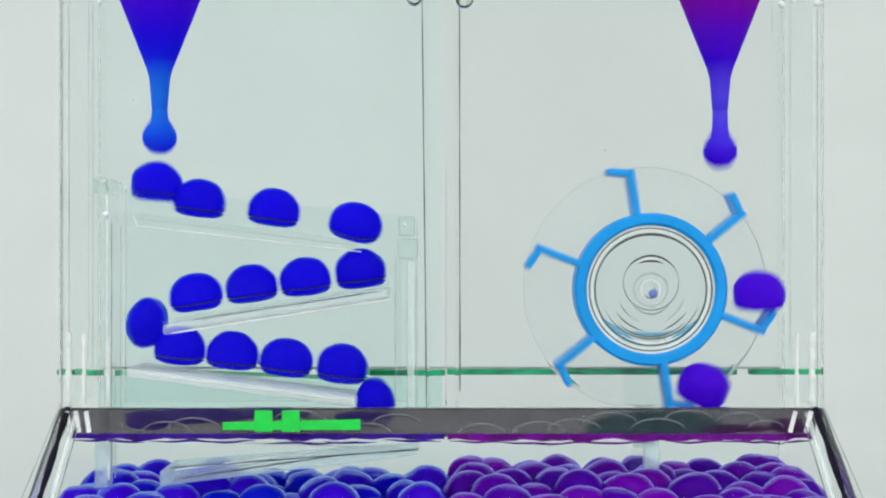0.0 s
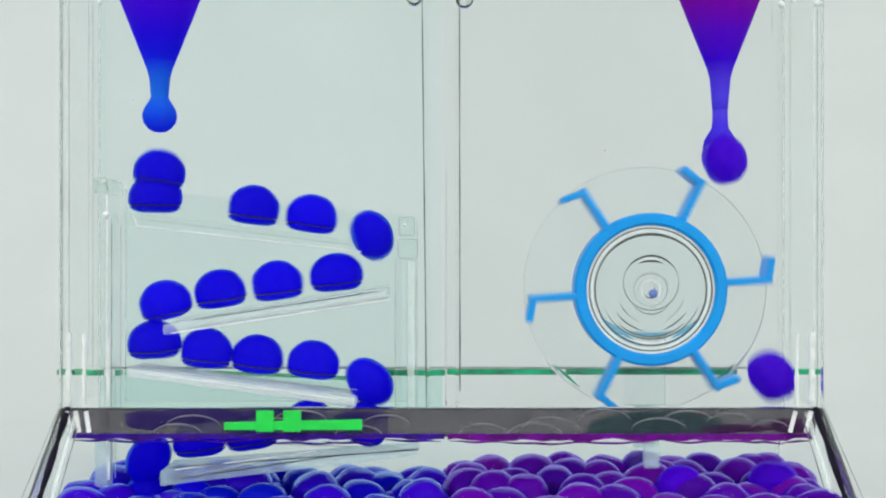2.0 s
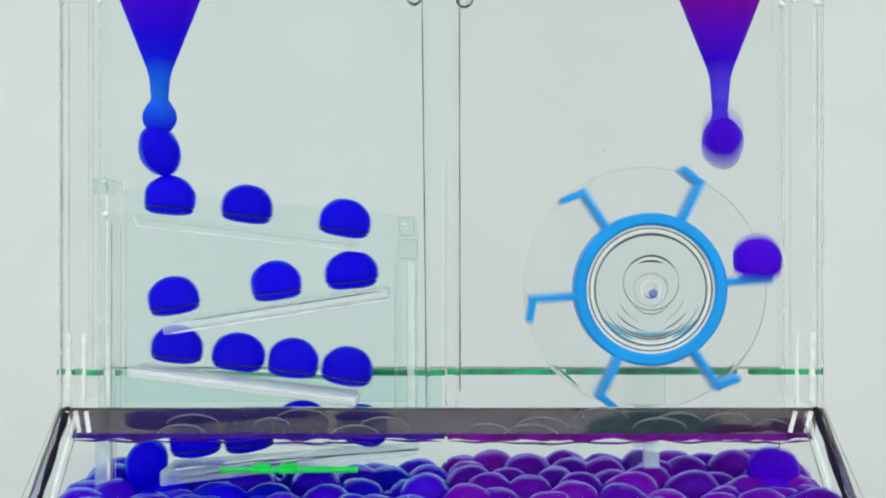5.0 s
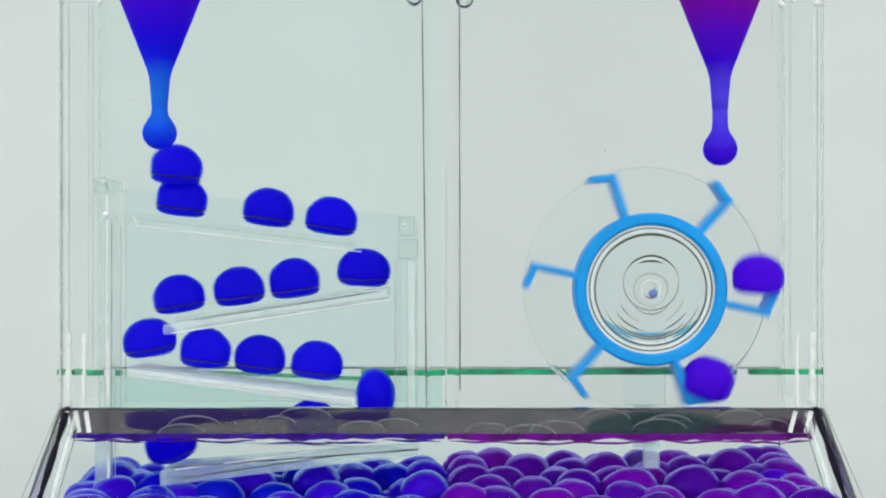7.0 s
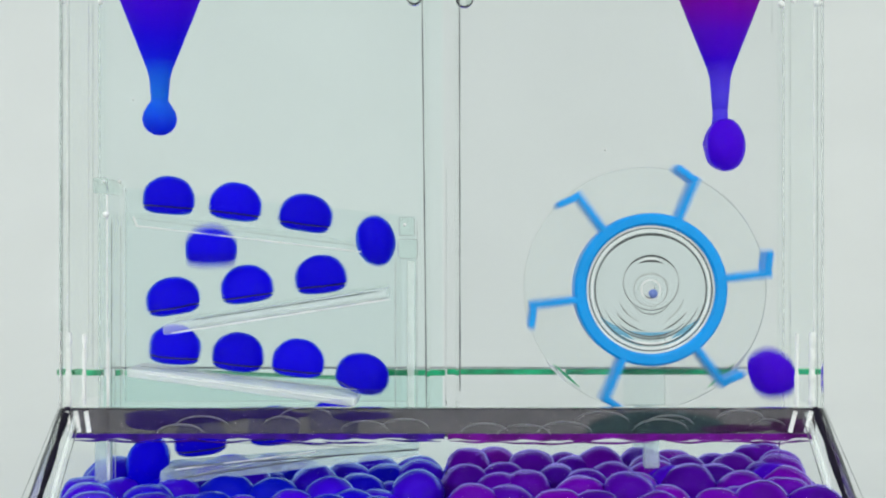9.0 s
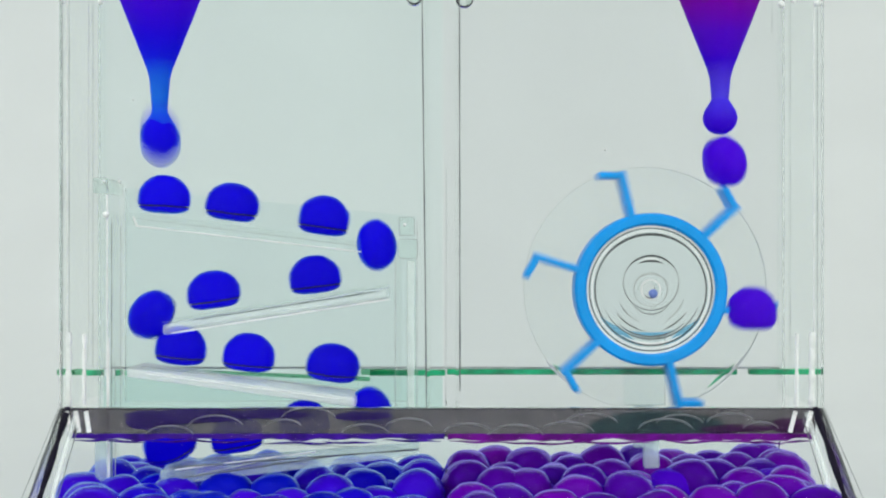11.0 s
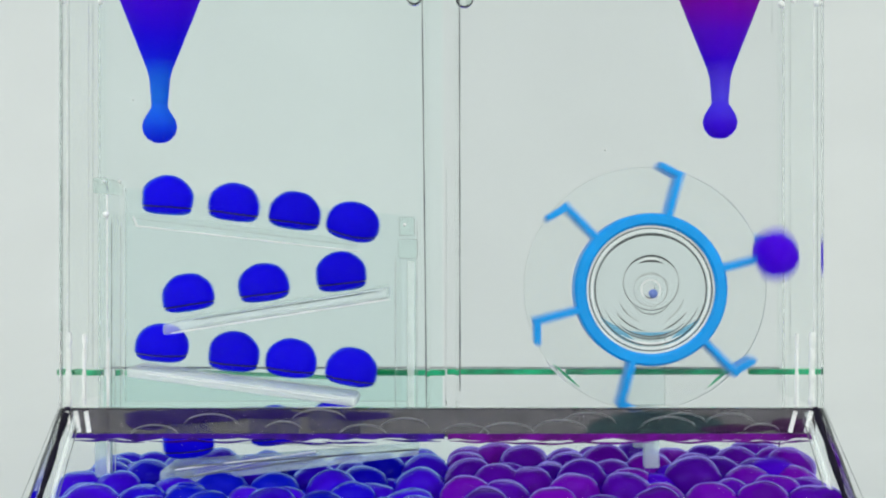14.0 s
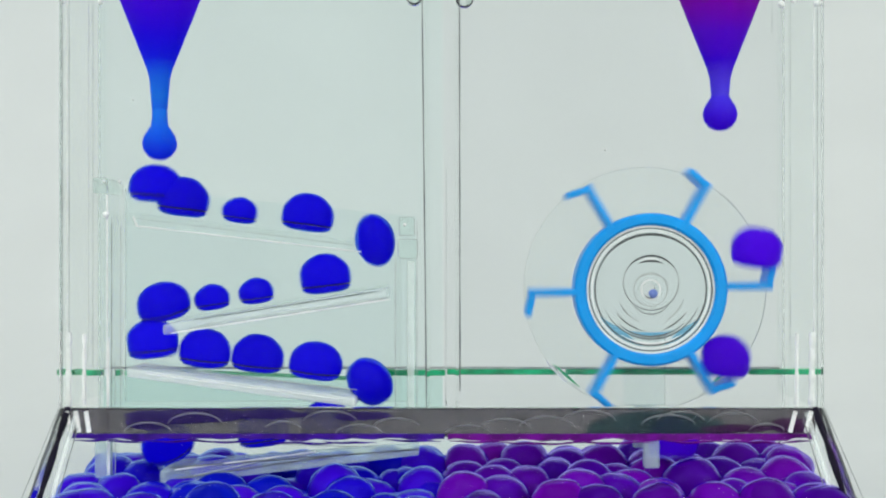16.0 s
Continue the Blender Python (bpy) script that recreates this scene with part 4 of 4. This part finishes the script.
    slide_drop((4, 4.12), (6.5, 4.24), (7, 4.363))
    slide_drop((6.5, 4.505), (7, 4.572), (7.5, 4.608))
    slide_drop((6.5, 4.771), (7, 4.775), (7.5, 4.831))
    slide_drop((6.5, 4.982), (7, 4.999), (7.5, 5.041), (8, 5.097))
    slide_drop((6.5, 5.182), (7, 5.235), (7.5, 5.244), (8, 5.329))
    slide_drop((6.5, 5.395), (7, 5.448), (7.5, 5.466), (8, 5.541), (8.5, 5.62))
    slide_drop((6.5, 5.694), (7, 5.642), (7.5, 5.726), (8, 5.744), (8.5, 5.852))
    slide_drop((6.5, 5.899), (7, 5.893), (7.5, 5.955), (8, 5.971), (8.5, 6.082), (9, 6.196))
    slide_drop((6.5, 6.103), (7, 6.216), (7.5, 6.206), (8, 6.291), (8.5, 6.3), (9, 6.433))
    slide_drop((6.5, 6.347), (7, 6.431), (7.5, 6.511), (8, 6.527), (8.5, 6.581), (9, 6.653))
    slide_drop((6.5, 6.552), (7, 6.716), (7.5, 6.791), (8, 6.767), (8.5, 6.851), (9, 6.888))
    slide_drop((7, 7.12), (7.5, 7.028), (8, 7.142), (8.5, 7.106), (9, 7.212))
    slide_drop((7.5, 7.302), (8, 7.381), (8.5, 7.409), (9, 7.475))
    slide_drop((7.5, 7.56), (8, 7.626), (8.5, 7.758), (9, 7.737))
    slide_drop((8, 7.85), (8.5, 7.963), (9, 8.028))
    slide_drop((8, 8.12), (8.5, 8.169), (9, 8.304))
    slide_drop((8.5, 8.397), (9, 8.547), (11.5, 8.632))
    slide_drop((9, 8.774), (11.5, 8.887))
    slide_drop((9, 9.14), (11.5, 9.107), (12, 9.253))
    slide_drop((11.5, 9.357), (12, 9.486), (12.5, 9.608))
    slide_drop((11.5, 9.715), (12, 9.743), (12.5, 9.902))
    slide_drop((11.5, 10.012), (12, 10.071), (12.5, 10.16), (13, 10.282))
    slide_drop((11.5, 10.241), (12, 10.341), (12.5, 10.392), (13, 10.496), (13.5, 10.62))
    slide_drop((11.5, 10.557), (12, 10.582), (12.5, 10.679), (13, 10.712), (13.5, 10.856))
    slide_drop((11.5, 10.797), (12, 10.814), (12.5, 10.896), (13, 10.935), (13.5, 11.082), (14, 11.237))
    slide_drop((11.5, 11.031), (12, 11.146), (12.5, 11.132), (13, 11.244), (13.5, 11.306), (14, 11.457), (14.5, 11.573))
    slide_drop((11.5, 11.283), (12, 11.366), (12.5, 11.41), (13, 11.487), (13.5, 11.568), (14, 11.67), (14.5, 11.825))
    slide_drop((11.5, 11.62), (12, 11.603), (12.5, 11.725), (13, 11.741), (13.5, 11.861), (14, 11.937), (14.5, 12.066), (15, 12.205))
    slide_drop((12, 11.847), (12.5, 11.973), (13, 12.118), (13.5, 12.126), (14, 12.267), (14.5, 12.315), (15, 12.45), (15.5, 12.578))
    slide_drop((12.5, 12.266), (13, 12.366), (13.5, 12.437), (14, 12.535), (14.5, 12.642), (15, 12.677), (15.5, 12.825))
    slide_drop((12.5, 12.497), (13, 12.621), (13.5, 12.768), (14, 12.807), (14.5, 12.926), (15, 12.966), (15.5, 13.066), (16, 13.16))
    slide_drop((13, 12.85), (13.5, 13.021), (14, 13.136), (14.5, 13.142), (15, 13.245), (15.5, 13.271), (16, 13.367))
    slide_drop((13.5, 13.24), (14, 13.342), (14.5, 13.36), (15, 13.461), (15.5, 13.495), (16, 13.582))
    slide_drop((13.5, 13.62), (14, 13.55), (14.5, 13.637), (15, 13.662), (15.5, 13.726), (16, 13.775))
    slide_drop((14, 13.782), (14.5, 13.84), (15, 13.855), (15.5, 13.931), (16, 13.985))
    slide_drop((14, 14.12), (14.5, 14.054), (15, 14.129), (15.5, 14.126), (16, 14.173))
    slide_drop((14.5, 14.301), (15, 14.3), (15.5, 14.281), (16, 14.351), small=True)
    slide_drop((14.5, 14.62), (15, 14.443), (15.5, 14.449), (16, 14.507), small=True)
    slide_drop((14.5, 14.64), (15, 14.589), (15.5, 14.748), (16, 14.751))
    slide_drop((14.5, 14.84), (15, 14.82), (15.5, 14.944), (16, 15.03))
    slide_drop((15.5, 15.194), (16, 15.297))
    slide_drop((15.5, 15.64), (16, 15.531), small=True)
    slide_drop((15.5, 15.84), (16, 15.711))
    slide_drop((15.5, 16.04), (16, 15.886))
    wheel_drop(RIDE_WAY, (0, -0.428))
    wheel_drop(RIDE_WAY, (0, -0.250))
    wheel_drop(RIDE_WAY, (0, 0.06), (0.2, 0.02), (0.5, -0.06))
    wheel_drop(FLUNG_WAY, (0, 0.160))
    wheel_drop(RIDE_WAY, (0, 0.406))
    wheel_drop(FLUNG_WAY, (0, 0.667))
    wheel_drop(RIDE_WAY, (0, 0.823))
    wheel_drop(RIDE_WAY, (1, 1.105), (1.5, 1.054))
    wheel_drop(RIDE_WAY, (0, 1.244))
    wheel_drop(FLUNG_WAY, (0, 1.516))
    wheel_drop(FLUNG_WAY, (0, 1.696))
    wheel_drop(RIDE_WAY, (0, 1.966))
    wheel_drop(RIDE_WAY, (0, 2.184))
    wheel_drop(RIDE_WAY, (0, 2.396))
    wheel_drop(FLUNG_WAY, (0, 2.888))
    wheel_drop(RIDE_WAY, (0, 3.417))
    wheel_drop(RIDE_WAY, (0, 3.743))
    wheel_drop(FLUNG_WAY, (4, 4.06), (4.25, 4.03))
    wheel_drop(FLUNG_WAY, (0, 4.301))
    wheel_drop(FLUNG_WAY, (0, 4.550))
    wheel_drop(RIDE_WAY, (0, 4.799))
    wheel_drop(RIDE_WAY, (0, 5.048))
    wheel_drop(FLUNG_WAY, (0, 5.296))
    wheel_drop(RIDE_WAY, (0, 5.545))
    wheel_drop(FLUNG_WAY, (0, 5.794))
    wheel_drop(FLUNG_WAY, (0, 6.043))
    wheel_drop(FLUNG_WAY, (0, 6.292))
    wheel_drop(RIDE_WAY, (6.5, 6.56), (7, 6.585))
    wheel_drop(RIDE_WAY, (0, 6.774))
    wheel_drop(FLUNG_WAY, (7, 7.06), (7.25, 7.025))
    wheel_drop(FLUNG_WAY, (0, 7.215))
    wheel_drop(FLUNG_WAY, (0, 7.511))
    wheel_drop(FLUNG_WAY, (0, 7.750))
    wheel_drop(RIDE_WAY, (8, 8.06), (8.25, 8.03), (8.5, 8.08))
    wheel_drop(RIDE_WAY, (0, 8.259))
    wheel_drop(FLUNG_WAY, (0, 8.511))
    wheel_drop(FLUNG_WAY, (0, 8.699))
    wheel_drop(FLUNG_WAY, (0, 9.011))
    wheel_drop(RIDE_WAY, (0, 9.255))
    wheel_drop(FLUNG_WAY, (0, 9.499))
    wheel_drop(RIDE_WAY, (0, 9.743))
    wheel_drop(RIDE_WAY, (0, 9.987))
    wheel_drop(RIDE_WAY, (0, 10.231))
    wheel_drop(FLUNG_WAY, (0, 10.475))
    wheel_drop(RIDE_WAY, (0, 10.718))
    wheel_drop(RIDE_WAY, (0, 10.962))
    wheel_drop(RIDE_WAY, (0, 11.206))
    wheel_drop(RIDE_WAY, (11.5, 11.436), (12, 11.52))
    wheel_drop(RIDE_WAY, (0, 11.680))
    wheel_drop(FLUNG_WAY, (12, 12.06), (12.25, 12.025))
    wheel_drop(FLUNG_WAY, (0, 12.350))
    wheel_drop(FLUNG_WAY, (12.5, 12.630), (13, 12.630))
    wheel_drop(RIDE_WAY, (0, 12.871))
    wheel_drop(RIDE_WAY, (13, 13.105), (13.5, 13.067))
    wheel_drop(RIDE_WAY, (0, 13.241))
    wheel_drop(FLUNG_WAY, (13.5, 13.56), (13.75, 13.525))
    wheel_drop(FLUNG_WAY, (0, 13.825))
    wheel_drop(RIDE_WAY, (0, 14.174))
    wheel_drop(RIDE_WAY, (0, 14.461))
    wheel_drop(FLUNG_WAY, (0, 14.774))
    wheel_drop(FLUNG_WAY, (15, 15.130), (15.5, 15.130))
    wheel_drop(RIDE_WAY, (0, 15.461))
    wheel_drop(RIDE_WAY, (15.5, 15.627), (16, 15.627))
    wheel_drop(RIDE_WAY, (0, 15.813))
    wheel_drop(FLUNG_WAY, (16, 16.130), (16.5, 16.130))
    for release, u in ((3.90, 412), (6.90, 376), (8.70, 380)):
        ob = tagged(new("blue_drop", BLUE_SHAPES[1]), "deep blue liquid drop that bounces off the upper ramp", "liquid drop", "blue drops on the slide")
        way = SLIDE_TOP[:2] + ((0.04, 292, 282, 40), (0.1, 320, 299, 5), (0.2, (u + 320) / 2 + 8, 350, 5), (0.3, u, 440, 0), (0.4, u, 640, 0), (0.46, u, 760, 0), (0.52, u, 860, 0))
        walk(ob, drop_rows(way, lambda t, r=release: r, (283, -110, 85), (u, 915, -0.01), -0.0035))
    for rows in (((14.33, 322, 296), (14.4, 345, 321), (14.5, 372, 326), (14.6, 390, 338), (14.7, 394, 412), (14.85, 395, 560), (15.05, 396, 760), (15.2, 396, 880)),
                 ((14.33, 268, 240), (14.4, 246, 300), (14.5, 232, 350), (14.6, 205, 368), (14.7, 182, 392), (14.8, 180, 560), (14.9, 180, 760), (14.97, 180, 880))):
        ob = tagged(new("blue_droplet", TINY_BLUE), "tiny pale blue droplet splashed off a drop", "liquid drop", "splashed droplets")
        walk(ob, [(0.0, at_plan(283, -110, 0)), (rows[0][0] - 1 / 30, at_plan(283, -110, 0))] + [(t, at_plan(u, v, 0, -0.004)) for t, u, v in rows] + [(16.0, at_plan(*rows[-1][1:], 0, -0.004))])
    # the buds swell out of the nozzles and snap back as each drop breaks away
    for bud, times in ((blue_bud, [q for q in blue_times if q > -0.3]), (violet_bud, violet_times)):
        times = sorted(times)
        rows = []
        for i in range(0, 481, 2):
            t = i / 30
            back = max([q for q in times if q <= t], default=t - 0.1)
            ahead = min([q for q in times if q > t], default=back + 0.25)
            f = min(1.0, (t - back) / max(0.08, ahead - back)) ** (0.5 if bud == blue_bud else 0.75)
            low = between_near(BUD_LOW[bud == blue_bud], t)
            rows.append((t, Matrix.Translation((0, 0, uz(low - 29 if low else 196 + (42 if bud == blue_bud else 54) * f)))))
        walk(bud, rows)
    # the wheel turns clockwise as the drops push its arms down
    rows, t = [], 0.0
    while t < 16.001:
        a = between(WHEEL_TURN, t)
        rows.append((t, pose(ux(HUB[0]), 0, uz(HUB[1])) @ Matrix.Rotation(radians(-a), 4, "Y")))
        t += 0.1
    walk(wheel, rows)
    # the heap settles and shifts a little
    for ob, rise in settled:
        p, q = ob.location.copy(), ob.rotation_euler.copy()
        rows = []
        for t in (0.0, 3.2, 6.4, 9.6, 12.8, 16.0):
            m = Matrix.Translation(p + Vector((rnd.uniform(-0.0013, 0.0013), rnd.uniform(-0.001, 0.001), rnd.uniform(-0.0008, 0.0012) + rise * t))) @ q.to_matrix().to_4x4()
            rows.append((t, m))
        walk(ob, rows)
    for ob in band_glints:
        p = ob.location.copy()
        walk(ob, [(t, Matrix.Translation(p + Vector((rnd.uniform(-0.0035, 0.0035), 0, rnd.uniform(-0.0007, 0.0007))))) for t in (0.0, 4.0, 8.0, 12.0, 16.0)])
    g = lugged_bar.location.copy()
    tip_over = Matrix.Rotation(radians(-80), 4, "X")
    sunk = Matrix.Translation(g + Vector((0, 0.001, -0.0185))) @ tip_over
    walk(lugged_bar, [(0.0, Matrix.Translation(g)), (2.55, Matrix.Translation(g + Vector((0.0003, 0, 0)))), (2.8, Matrix.Translation(g + Vector((0.0003, 0, 0))) @ Matrix.Rotation(radians(-40), 4, "X")),
                  (3.0, Matrix.Translation(g) @ tip_over), (4.2, Matrix.Translation(g + Vector((-0.001, 0.0002, -0.0006))) @ tip_over), (6.0, sunk), (16.0, sunk)])


motions()
